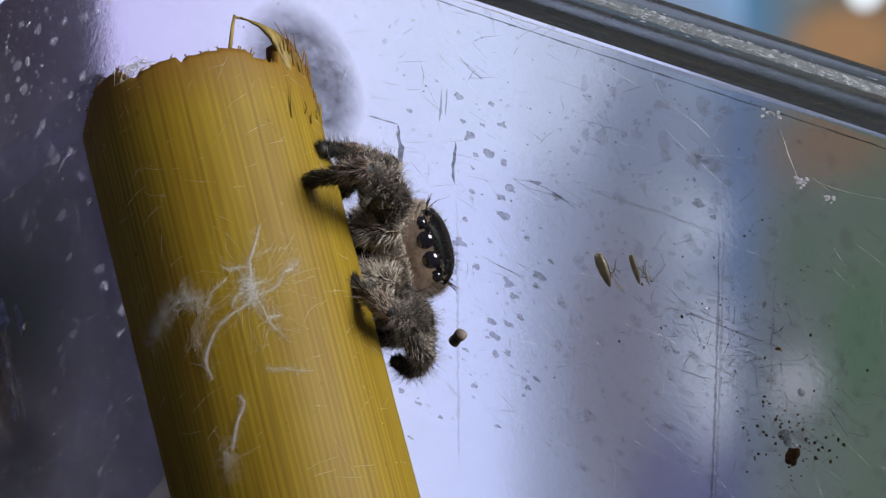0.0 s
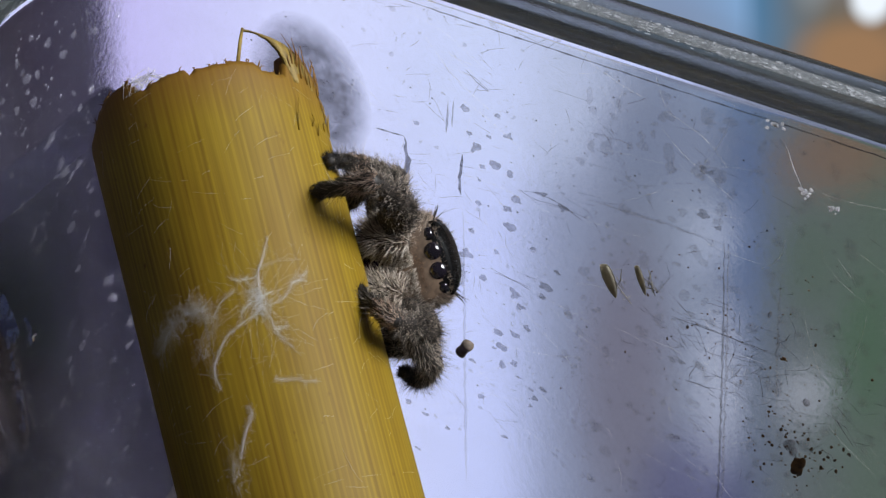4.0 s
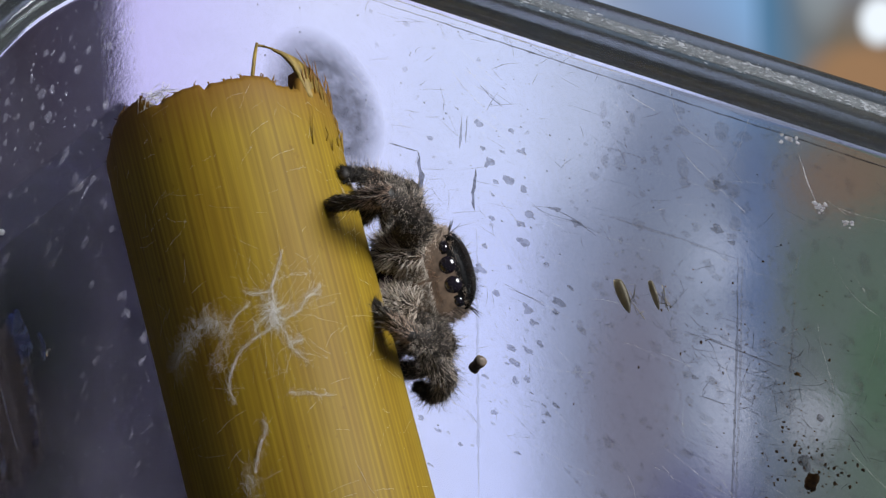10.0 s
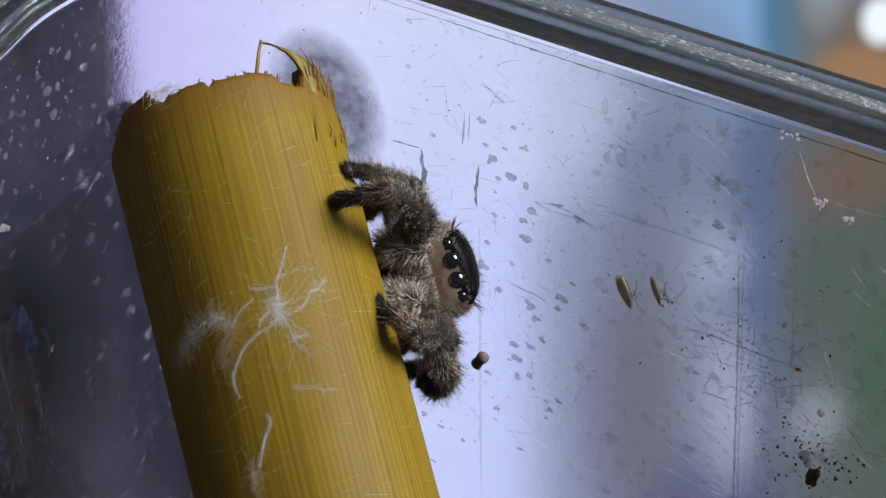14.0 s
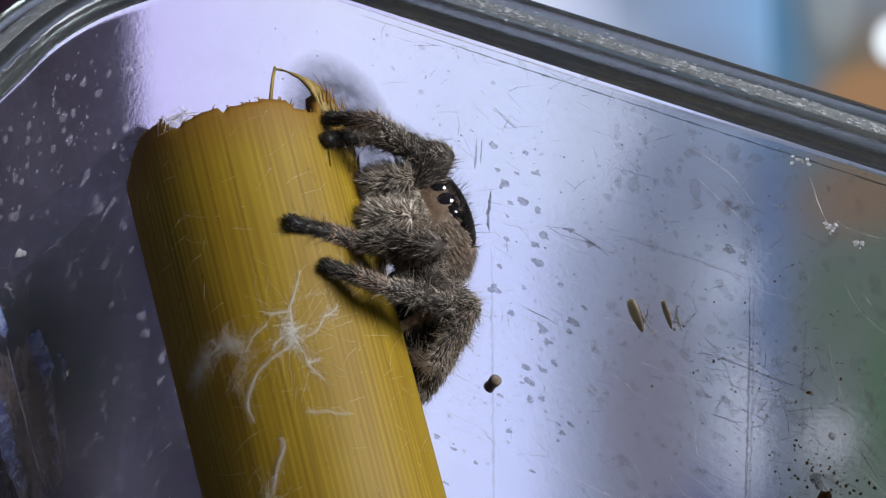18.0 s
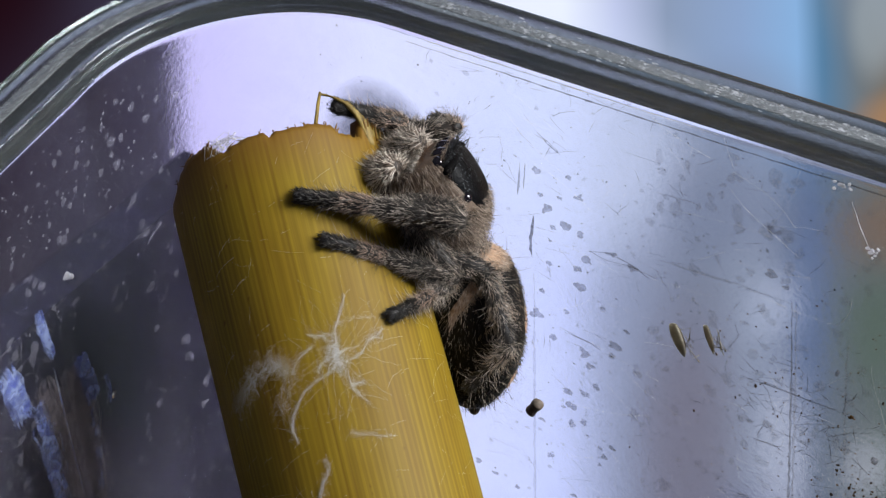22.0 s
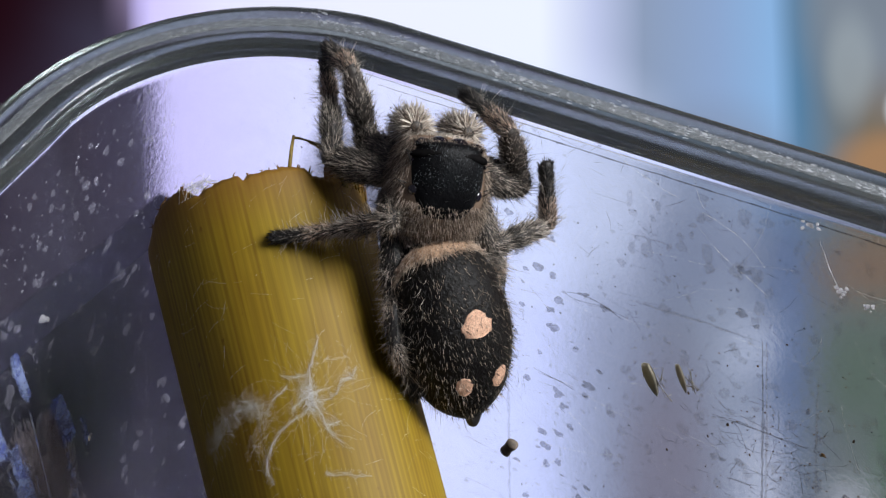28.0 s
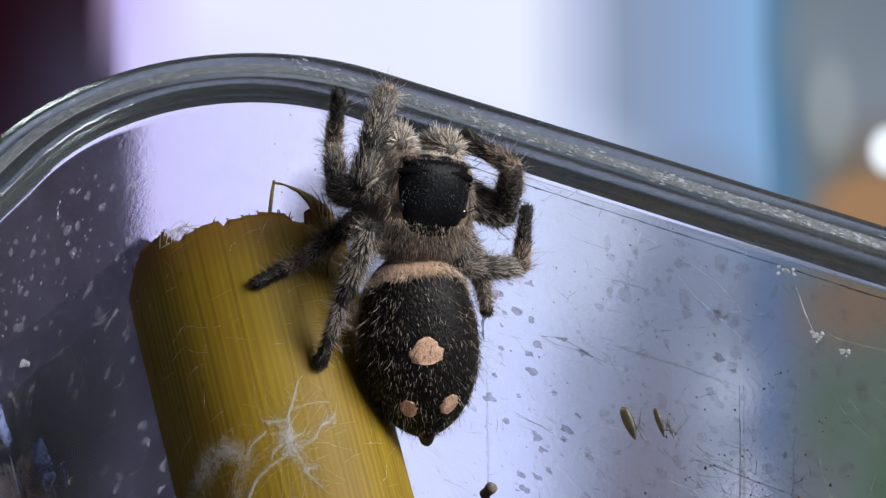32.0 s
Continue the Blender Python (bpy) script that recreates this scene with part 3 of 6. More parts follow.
def build_table():
    shape = [(-0.03, -0.1), (0.13, -0.1), (0.13, 0.004), (-0.03, 0.004)]
    verts = [(x, y, z) for z in (-0.03, -0.0002) for x, y in shape]
    faces = [(3, 2, 1, 0), (4, 5, 6, 7), (0, 1, 5, 4), (1, 2, 6, 5), (2, 3, 7, 6), (3, 0, 4, 7)]
    thing("tabletop", verts, faces, TABLE, TUB, smooth=False, kind="structure", label="dark tabletop under the plastic tub", category="table")


build_table()


def build_board():
    """A dark board standing just outside the short wall; its top edge slopes a little."""
    shape = [(0.0015, 31.2), (-0.0155, 34.4), (-0.095, 38.0)]
    verts = []
    for x in (-0.0019, -0.0045):
        for y, z in shape:
            verts += [(x, y, z * MM), (x, y, 0.0)]
    n = 6
    faces = [(0, 2, 3, 1), (2, 4, 5, 3), (n, n + 1, n + 3, n + 2), (n + 2, n + 3, n + 5, n + 4), (0, n, n + 2, 2), (2, n + 2, n + 4, 4), (0, 1, n + 1, n), (4, n + 4, n + 5, 5), (1, 3, n + 3, n + 1), (3, 5, n + 5, n + 3)]
    thing("board", verts, faces, BOARD, TUB, smooth=False, outward=True, label="dark board standing against the plastic tub", category="board")


build_board()


# ---- the reed tube ----
REED_TOP = Vector((-9.1411, 1.5419, -2.5))
REED_AXIS = Vector((-0.2549, 0.8999, -0.3539)).normalized()
REED_RADIUS = 5.45
REED_FRONT = (Vector((0, 0, 1)) - REED_AXIS * REED_AXIS.z).normalized()
REED_RIGHT = REED_AXIS.cross(REED_FRONT)
REED_FRAME = BENCH @ Matrix.Translation(REED_TOP * MM) @ Matrix((
    (REED_RIGHT.x, -REED_FRONT.x, REED_AXIS.x, 0), (REED_RIGHT.y, -REED_FRONT.y, REED_AXIS.y, 0),
    (REED_RIGHT.z, -REED_FRONT.z, REED_AXIS.z, 0), (0, 0, 0, 1)))
REED_EDGE = ((-180, -0.6), (-120, -0.9), (-90, -0.9), (-63, -0.55), (-49, 0.12), (-38, 0.34), (-29, 0.43), (-26, -0.05), (-21, -0.3), (-13, -0.18), (-4, -0.03),
             (3, 0.0), (4, -0.34), (5.5, -0.3), (7, -0.08), (17, -0.08), (30, 0.02), (37, -0.14), (40, -0.48), (50, -0.66), (54, -0.6), (58, 0.5), (66, 0.9), (80, 0.3), (100, -0.4), (140, -0.5), (180, -0.6))


def on_reed(angle, height, proud=0.0):
    """A place on the reed's skin: degrees round from its front, millimetres up from its top; in the reed's frame, metres."""
    a, r = radians(angle), (REED_RADIUS * (1 + 0.0016 * height) + proud) * MM
    return Vector((r * math.sin(a) - 0.0085 * height * MM, -r * math.cos(a), height * MM))


def build_reed():
    reed = tagged(new("reed_tube"), "yellow dry reed tube with a ragged cut end, leaning", "reed")
    reed.matrix_world = REED_FRAME
    rng = random.Random(4)
    segs, levels, verts = 180, (0.0, -0.25, -0.7, -1.6, -4.0, -9.0, -16.0, -30.0, -50.0, -78.5), []
    edge_a, edge_h = zip(*REED_EDGE)
    heights = [np.interp(-180 + 360 * k / segs, edge_a, edge_h) + rng.uniform(-0.07, 0.05) for k in range(segs)]
    for inner in (False, True):
        for z in (levels[::-1] if inner else levels):
            for k in range(segs):
                a = -180 + 360 * k / segs
                h = z + heights[k] * max(0.0, 1 + z / 4)
                bulge = 0.05 * noise.noise(Vector((math.sin(radians(a)) * 2, math.cos(radians(a)) * 2, z * 0.2)))
                lip = -0.06 if z == 0.0 and not inner else 0.0
                verts.append(on_reed(a, h, (-0.75 if inner else 0.0) + bulge + lip))
    part("tube", verts, grid_faces(2 * len(levels), segs, True, True), REED, reed, outward=True)
    # the split strip of skin at the top that bends over and ends in a stiff fibre
    curve = smooth_profile([(68, -0.9, 0.02, 9, 0.2), (64, 0.2, 0.05, 8.5, 0.2), (57, 1.0, -0.05, 6, 0.18), (50, 1.45, -0.25, 4, 0.15), (45, 1.75, -0.5, 2.2, 0.12), (39, 1.85, -0.6, 1.0, 0.08)], 22)
    line = [(a + rng.gauss(0, 0.3), h, p) for a, h, p, _, _ in curve]
    wide = [(w + rng.gauss(0, 0.25), t) for _, _, _, w, t in curve]
    verts = []
    for (a, h, p), (w, t) in zip(line, wide):
        verts += [on_reed(a - w, h, p), on_reed(a + w, h - 0.1, p), on_reed(a + w, h - 0.1, p - t), on_reed(a - w, h, p - t)]
    part("curled_strip", verts, grid_faces(len(line), 4) + [(3, 2, 1, 0), tuple(4 * len(line) - 4 + k for k in range(4))], STRIP, reed, "curled brown strip of split skin")
    verts, faces = thread_mesh([on_reed(39, 1.88, -0.6), on_reed(35, 1.2, -0.5), on_reed(30, 0.1, -0.4)], [0.00007, 0.00009, 0.0001])
    part("stiff_fibre", verts, faces, STRIP, reed, "stiff straw-coloured fibre")
    shapes = []
    for _ in range(26):
        a, h = rng.uniform(52, 92), rng.uniform(-3.5, 0.3)
        up = rng.uniform(0.5, 1.6)
        shapes.append(thread_mesh([on_reed(a, h, 0.0), on_reed(a + rng.uniform(-2, 2), h + up * 0.5, 0.09), on_reed(a + rng.uniform(-5, 5), h + up, rng.uniform(0.0, 0.25))], [0.00005, 0.00004, 0.00001], 4))
    for _ in range(30):
        a = rng.uniform(-62, 50)
        h = np.interp(a, edge_a, edge_h)
        shapes.append(thread_mesh([on_reed(a, h - 0.2, -0.1), on_reed(a + rng.uniform(-2, 2), h + 0.05, -0.1), on_reed(a + rng.uniform(-3, 3), h + rng.uniform(0.1, 0.3), rng.uniform(-0.4, 0.1))], [0.00005, 0.00004, 0.00001], 4))
    tagged(part("frayed_edge", *joined(shapes), REED, reed), kind="stuff")


build_reed()


# ---- silk on the reed ----
SILK_LINES = (
    ((8.7, -11.49), (10.9, -10.73), (11.5, -10.13), (14.4, -9.62), (17.4, -9.12), (20.5, -8.54)),
    ((11.2, -10.24), (7.0, -10.21), (2.0, -10.2), (-1.2, -9.99)),
    ((12.8, -11.58), (17.4, -11.51), (21.6, -11.31), (25.4, -10.87), (29.1, -10.69), (33.7, -10.77)),
    ((26.0, -10.8), (29.1, -10.69), (33.0, -10.52), (35.0, -10.22)),
    ((9.0, -11.6), (7.4, -11.76), (2.5, -12.0), (-2.8, -12.16), (-9.5, -12.51), (-14.0, -12.97), (-17.1, -13.35), (-19.1, -13.83), (-18.6, -14.26), (-18.1, -14.58)),
    ((10.6, -11.72), (12.7, -12.37), (13.9, -12.89), (16.5, -13.31), (19.3, -13.66)),
    ((13.3, -12.63), (16.8, -12.7), (19.4, -12.65)))
SILK_SCRAPS = (
    ((-11.7, -11.33), (-8.7, -10.94), (-3.7, -10.72), (0.0, -10.52)),
    ((7.4, -14.73), (11.1, -14.94), (15.9, -14.98), (20.3, -15.19), (27.7, -15.28)),
    ((11.5, -9.88), (19.4, -9.72), (27.2, -9.7), (33.1, -9.76)),
    ((5.4, -11.34), (1.2, -11.54), (-0.7, -11.79)),
    ((-7.7, -15.6), (-6.2, -16), (-11.3, -16.7), (-14, -17.2), (-16.7, -17.7)))
STRONG = (1.0, 0.5, 0.75, 0.6, 1.0, 0.7, 0.5, 0.35, 0.6, 0.2, 0.4, 0.9)
SILK_VEILS = (
    ((-50.5, -11.9), (-43.0, -11.31), (-35.3, -11.1), (-26.8, -10.8), (-20.3, -10.66), (-17.4, -11.14), (-12.3, -11.56)),
    ((-15.4, -11.95), (-21.0, -12.48), (-20.6, -13.35)),
    ((-21, -17.4), (-19.3, -18), (-23.4, -18.7)))


def build_silk():
    rng = random.Random(11)
    web = tagged(new("silk_web"), "torn white silk web stuck to the reed's skin", "web")
    web.matrix_world = REED_FRAME

    def strand(line, spread, radius, lift, jitter=0.03, taper=0.0):
        """One thread along (angle, height) places, wandering by jitter; it closes in on the line's end by taper."""
        line = [tuple(p) for p in smooth_profile(line, 2 * len(line) - 1)]
        pts, n = [], len(line)
        da, dh = rng.gauss(0, spread * 10), rng.gauss(0, spread)
        steps = 3 * (n - 1)
        for i in range(steps + 1):
            k, f = min(i // 3, n - 2), i / 3 - min(i // 3, n - 2)
            wide = 1 - taper * i / steps
            a = line[k][0] * (1 - f) + line[k + 1][0] * f + da * wide + rng.gauss(0, jitter * 10)
            h = line[k][1] * (1 - f) + line[k + 1][1] * f + dh * wide + rng.gauss(0, jitter)
            pts.append(on_reed(a, h, lift + rng.uniform(0.0, 0.05)))
        return thread_mesh(pts, [radius * (0.45 + 0.55 * math.sin(math.pi * i / (len(pts) - 1))) * rng.uniform(0.7, 1.2) * MM for i in range(len(pts))], 4)

    def tangle(a, h, count, reach, size):
        out = []
        for _ in range(count):
            w, r = rng.uniform(0, 6.3), reach * rng.uniform(0.3, 1.0)
            turn = rng.gauss(0, 0.7)
            mid = (a + math.cos(w) * r * 5, h + math.sin(w) * r * 0.5)
            out.append(strand(((a, h), mid, (mid[0] + math.cos(w + turn) * r * 5, mid[1] + math.sin(w + turn) * r * 0.5)), 0.0, size * rng.uniform(0.5, 1.2), 0.02, 0.012))
        return out

    for line, strong in zip(SILK_LINES + SILK_SCRAPS, STRONG):
        shapes = [strand(line, 0.05, rng.uniform(0.001, 0.0032), 0.03, 0.035, 0.6) for _ in range(int(9 * strong) + 2)]
        for _ in range(int(170 * strong)):
            k, f = rng.randrange(len(line) - 1), rng.random()
            shapes += tangle(line[k][0] * (1 - f) + line[k + 1][0] * f, line[k][1] * (1 - f) + line[k + 1][1] * f, 1, rng.uniform(0.15, 0.7), 0.0017)
        part("strand", *joined(shapes), SILK, web)
    for number, line in enumerate(SILK_VEILS):
        shapes = []
        for _ in range((720, 90, 120)[number]):
            k, f = rng.randrange(len(line) - 1), rng.random()
            thin = (1.0, 1.2, 0.8)[number]
            shapes += tangle(line[k][0] * (1 - f) + line[k + 1][0] * f + rng.gauss(0, 1.6 * thin), line[k][1] * (1 - f) + line[k + 1][1] * f + rng.gauss(0, 0.2 * thin), 1, rng.uniform(0.5, 1.3), 0.0017)
        tagged(part("veil", *joined(shapes), SILK, web, "thin woolly veil of silk"), kind="stuff")
    # loose threads round the knot, over the skin and on the cut end
    shapes = []
    for _ in range(330):
        shapes += tangle(9.6 + rng.gauss(0, 1.6), -11.3 + rng.gauss(0, 0.34), 1, rng.uniform(0.3, 1.1), 0.003)
    part("knot", *joined(shapes), SILK, web, "dense white knot of silk")
    shapes = []
    for _ in range(130):
        a, h = rng.uniform(-65, 70), rng.uniform(-20, -0.5)
        w, r = rng.gauss(0.2, 0.5), rng.uniform(0.3, 1.8)
        line = ((a, h), (a + math.cos(w) * r * 5, h + math.sin(w) * r * 0.6), (a + math.cos(w) * r * 10 + rng.gauss(0, 2), h + math.sin(w) * r))
        shapes.append(strand(line, 0.0, rng.uniform(0.0012, 0.0032), 0.01, 0.008))
    # long threads that fan out from the knot
    for _ in range(70):
        w, r = rng.uniform(0, 6.3), rng.uniform(1.2, 3.6)
        a, h, line = 9.6 + rng.gauss(0, 2.5), -11.3 + rng.gauss(0, 0.4), []
        for _ in range(5):
            line.append((a, h))
            a, h, w = a + math.cos(w) * r * 2.6, h + math.sin(w) * r * 0.26, w + rng.gauss(0, 0.35)
        shapes.append(strand(line, 0.0, rng.uniform(0.001, 0.0024), 0.02, 0.015))
    tagged(part("loose_threads", *joined(shapes), SILK, web), kind="stuff")
    shapes = []
    for _ in range(22):
        a = rng.gauss(-24, 5)
        shapes.append(thread_mesh([on_reed(a, -0.3, 0.0), on_reed(a + rng.gauss(0, 4), rng.uniform(0.2, 0.6), rng.uniform(-0.6, 0.1)), on_reed(a + rng.gauss(6, 5), rng.uniform(0.1, 0.8), rng.uniform(-1, 0)), on_reed(a + rng.gauss(10, 4), -0.1, -0.2)], 0.000012, 4))
    tagged(part("end_threads", *joined(shapes), SILK, web), kind="stuff")


build_silk()


# ---- marks and litter on the tub's wall ----
def on_wall(s, u, proud=0.0):
    """A place on the long wall's inner face: millimetres along it from the corner and up from the rim; in the tub's frame."""
    return Vector((s * MM, -proud * MM, (TUB_HEIGHT + u) * MM))


def on_side(s, u, proud=0.0):
    """The same on the short wall."""
    return Vector((proud * MM, -s * MM, (TUB_HEIGHT + u) * MM))


WATER_MARKS = (
    (18, -7.1, 7), (19.8, -6.9, 5), (20.4, -7.9, 8), (19.4, -8.4, 4), (18.7, -9.4, 8), (18.4, -8.6, 4), (19.8, -10.1, 9), (20.6, -10.3, 7), (19.1, -10.5, 5),
    (19, -11.4, 4), (19, -13, 5), (21.1, -11.9, 8), (20.6, -12.7, 6), (22.3, -10.9, 9), (23.5, -11.4, 7), (20.7, -13.9, 10), (18.7, -15.1, 5), (18.4, -16.9, 9),
    (19.4, -18.2, 7), (20.1, -16, 4), (22.1, -14.8, 4), (21.3, -18.6, 10), (21.6, -19.4, 7), (22.9, -17.2, 9), (22.8, -18, 5), (23.5, -15.9, 6))
WATER_MARKS_LOW = (
    (20.5, -22, 8), (21.4, -21.6, 9), (20.7, -23, 7), (20.3, -23.3, 4), (20.9, -24.5, 9), (21.5, -23.9, 8), (21.8, -24.9, 4), (19.1, -25, 6), (19.7, -27.7, 6),
    (22.6, -25.5, 6), (23.2, -25.2, 6), (22.8, -26.1, 5), (22.6, -26.9, 4), (17.7, -31.6, 6), (15.2, -30.7, 8), (21.2, -30.4, 5), (15.9, -34.6, 6), (22.1, -20.8, 6),
    (30, -5.9, 6), (30.4, -5.9, 5), (30, -7.2, 5), (30.3, -8.6, 8), (31.1, -9.1, 8), (30.4, -19, 6), (16.3, -31.2, 6), (15.5, -9.1, 5))


def blot(place, s, u, size, rng, thick=0.03, ragged=0.35, tall=1.0, n=14):
    """A thin uneven blot on a wall, with a low domed body."""
    rim = []
    lobes = [rng.uniform(1 - ragged, 1 + ragged) for _ in range(n)]
    for k in range(n):
        r = size * (0.55 * lobes[k] + 0.225 * (lobes[k - 1] + lobes[(k + 1) % n]))
        a = 2 * math.pi * k / n
        rim.append((s + r * math.cos(a), u + r * math.sin(a) * tall))
    verts = [place(x, y, 0.004) for x, y in rim] + [place(s + (x - s) * 0.7, u + (y - u) * 0.7, thick) for x, y in rim] + [place(s, u, thick * 1.1)]
    faces = grid_faces(2, n) + [(n + k, n + (k + 1) % n, 2 * n) for k in range(n)]
    return verts, faces


def strip(place, points, width, rng, thick=0.02):
    """A scratch: a narrow uneven ridge along points on a wall."""
    dense = []
    for (s0, u0), (s1, u1) in zip(points, points[1:]):
        steps = max(3, int(math.hypot(s1 - s0, u1 - u0) / 0.35))
        dense += [(s0 + (s1 - s0) * k / steps, u0 + (u1 - u0) * k / steps) for k in range(steps)]
    dense.append(points[-1])
    verts, n = [], len(dense)
    for i, (s, u) in enumerate(dense):
        a, b = dense[max(i - 1, 0)], dense[min(i + 1, n - 1)]
        d = Vector((b[0] - a[0], b[1] - a[1])).normalized()
        w = width * rng.uniform(0.4, 1.1) * min(1, 0.25 + 3 * min(i, n - 1 - i) / n)
        s, u = s + rng.gauss(0, width * 0.25), u + rng.gauss(0, width * 0.25)
        verts += [place(s - d.y * w, u + d.x * w, 0.003), place(s, u, thick), place(s + d.y * w, u - d.x * w, 0.003)]
    return verts, grid_faces(n, 3, False)


def wall_marks():
    rng = random.Random(23)

    def mark(name, shapes, material, label, category, kind=""):
        return thing(name, *joined(shapes), material, TUB, label=label, category=category, kind=kind)

    for s, u, size in WATER_MARKS + WATER_MARKS_LOW:
        pieces = [blot(on_wall, s, u, size * 0.032, rng, 0.012, 0.85, rng.uniform(0.6, 1.2), 17)]
        tagged(mark("water_mark", pieces, SPOT_GREY, "small grey dried water mark on the clear wall", "mark"), group="dried water marks")
    dust = [blot(on_wall, rng.uniform(4, 46), -rng.uniform(1, 33), 0.012 + 0.045 * rng.random() ** 3, rng, 0.012) for _ in range(1100)]
    mark("dust_specks", dust, SCRATCH_DARK, "scattered dark dust specks on the clear wall", "dust", "stuff")
    grit = [blot(on_wall, rng.gauss(33, 3.5), rng.gauss(-17, 3.2), rng.uniform(0.015, 0.06), rng, 0.02, 0.6, rng.uniform(0.5, 2.0)) for _ in range(130)]
    grit += [blot(on_wall, rng.gauss(37.3, 1.3), rng.gauss(-22.5, 1.4), rng.uniform(0.02, 0.09), rng, 0.02, 0.6, rng.uniform(0.5, 2.0)) for _ in range(90)]
    mark("grit", grit, STAIN, "dark grit stuck to the clear wall", "grit", "stuff")
    pale = [blot(on_side, rng.uniform(2, 22), -rng.uniform(3, 42), rng.choice((0.03, 0.05, 0.08, 0.14, 0.24)) * rng.uniform(0.6, 1.3), rng, 0.01, 0.6) for _ in range(850)]
    specks = [blot(on_side, rng.uniform(2, 24), -rng.uniform(2, 42), 0.02 + 0.075 * rng.random() ** 2.5, rng, 0.01, 0.5) for _ in range(1600)]
    mark("fine_pale_specks", specks, PALE_SPECK, "fine pale specks on the short plastic wall", "dust", "stuff")
    # the lamp's glint in the wall, painted as two white blots
    mark("white_fleck_or_glint", [blot(on_side, 14.18, -10.07, 0.26, rng, 0.15, 0.3, 0.8), blot(on_side, 13.9, -10.35, 0.14, rng, 0.12, 0.3)], PALE_SCRATCH_OR_GLINT, "lamp glint on the short plastic wall, painted as a white blot", "fleck")
    mark("pale_water_specks", pale, SIDE_MARK, "faint pale water specks on the short wall", "mark", "stuff")
    # an oval film painted as the reed's shadow, thickest in its middle; its material thins out before its edge
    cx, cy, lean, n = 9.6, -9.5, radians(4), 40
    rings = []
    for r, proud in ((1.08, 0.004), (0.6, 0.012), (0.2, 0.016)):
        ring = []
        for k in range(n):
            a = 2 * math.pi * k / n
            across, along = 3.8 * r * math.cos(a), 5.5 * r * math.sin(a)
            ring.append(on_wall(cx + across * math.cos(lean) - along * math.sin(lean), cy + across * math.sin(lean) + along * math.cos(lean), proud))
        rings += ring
    mark("smear", [(rings, grid_faces(3, n) + [tuple(2 * n + k for k in range(n))])], REED_SHADOW, "reed's blurred shadow on the clear wall, painted as a dark film", "smear")
    dark = (((14.9, -10.3), (15.05, -11.4), (15.06, -13.4)), ((18.07, -10.1), (17.93, -11.3), (18.03, -12.9)), ((13.3, -10.4), (14.9, -10.27)))
    for line, w in zip(dark, (0.17, 0.12, 0.07)):
        mark("scuff", [strip(on_wall, line, w, rng)], SCRATCH_DARK, "dark scuff on the clear wall", "scuff")
    mark("scuff", [strip(on_wall, ((17.2, -6.9), (17.2, -8.2), (17.15, -9.1)), 0.06, rng), strip(on_wall, ((17.5, -6.9), (17.45, -8.6)), 0.05, rng)], SPOT_GREY, "grey double scuff on the clear wall", "scuff")
    fine = (((18.1, -4.7), (18.6, -5.2), (19.3, -5.6)), ((29.6, -16), (30.8, -16), (32.6, -16), (34, -16), (35.1, -16.1)), ((19.8, -17.3), (21.1, -17.6), (22.1, -17.7)),
            ((21.1, -11.2), (22.2, -10.9), (23.2, -11.1), (24.5, -11.7)), ((31, -20.2), (31.9, -20.2), (32.5, -20)), ((38.2, -18.6), (39, -19.6), (39.7, -20.5)))
    for line in fine:
        mark("scratch", [strip(on_wall, line, 0.035, rng), strip(on_wall, [(s + rng.gauss(0, 0.15), u + rng.gauss(0, 0.15)) for s, u in line], 0.02, rng)], SCRATCH_DARK, "thin dark scratch on the clear wall", "scratch")
    hairs = []
    for _ in range(330):
        s, u, a, r = rng.uniform(12, 40), -rng.uniform(1, 30), rng.gauss(-0.4, 0.9), rng.uniform(0.3, 1.8)
        hairs.append(strip(on_wall, ((s, u), (s + r * 0.5 * math.cos(a) + rng.gauss(0, 0.1), u + r * 0.5 * math.sin(a)), (s + r * math.cos(a), u + r * math.sin(a))), 0.012, rng, 0.01))
    for _ in range(110):
        s, u, a, r = rng.gauss(33.5, 3), rng.gauss(-17.5, 2.5), rng.gauss(-0.3, 1.0), rng.uniform(0.4, 2.2)
        hairs.append(strip(on_wall, ((s, u), (s + r * 0.5 * math.cos(a) + rng.gauss(0, 0.2), u + r * 0.5 * math.sin(a)), (s + r * math.cos(a), u + r * math.sin(a))), 0.018, rng, 0.01))
    mark("fine_scratches", hairs, SCRATCH_DARK, "many hair-thin scratches on the clear wall", "scratch", "stuff")
    # faint threads of silk and pale mottling left by dried moisture
    lines = []
    for _ in range(150):
        s, u, a, r, bend = rng.uniform(11, 44), -rng.uniform(1, 32), rng.gauss(-0.5, 0.8), rng.uniform(0.8, 5.0), rng.gauss(0, 0.5)
        pts = []
        for k in range(7):
            pts.append(on_wall(s, u, rng.uniform(0.02, 0.06)))
            s, u, a = s + r / 6 * math.cos(a), u + r / 6 * math.sin(a), a + bend / 6 + rng.gauss(0, 0.06)
        lines.append(thread_mesh(pts, rng.uniform(0.0015, 0.0038) * MM, 4))
    mark("stray_silk", lines, SILK, "stray silk threads across the clear wall", "silk", "stuff")
    mottle = [blot(on_wall, rng.uniform(24, 46), -rng.uniform(2, 32), 0.04 + 0.3 * rng.random() ** 3, rng, 0.008, 0.7, rng.uniform(0.6, 1.8)) for _ in range(900)]
    mottle += [blot(on_wall, rng.uniform(12, 24), -rng.uniform(1, 32), 0.03 + 0.12 * rng.random() ** 3, rng, 0.008, 0.7) for _ in range(260)]
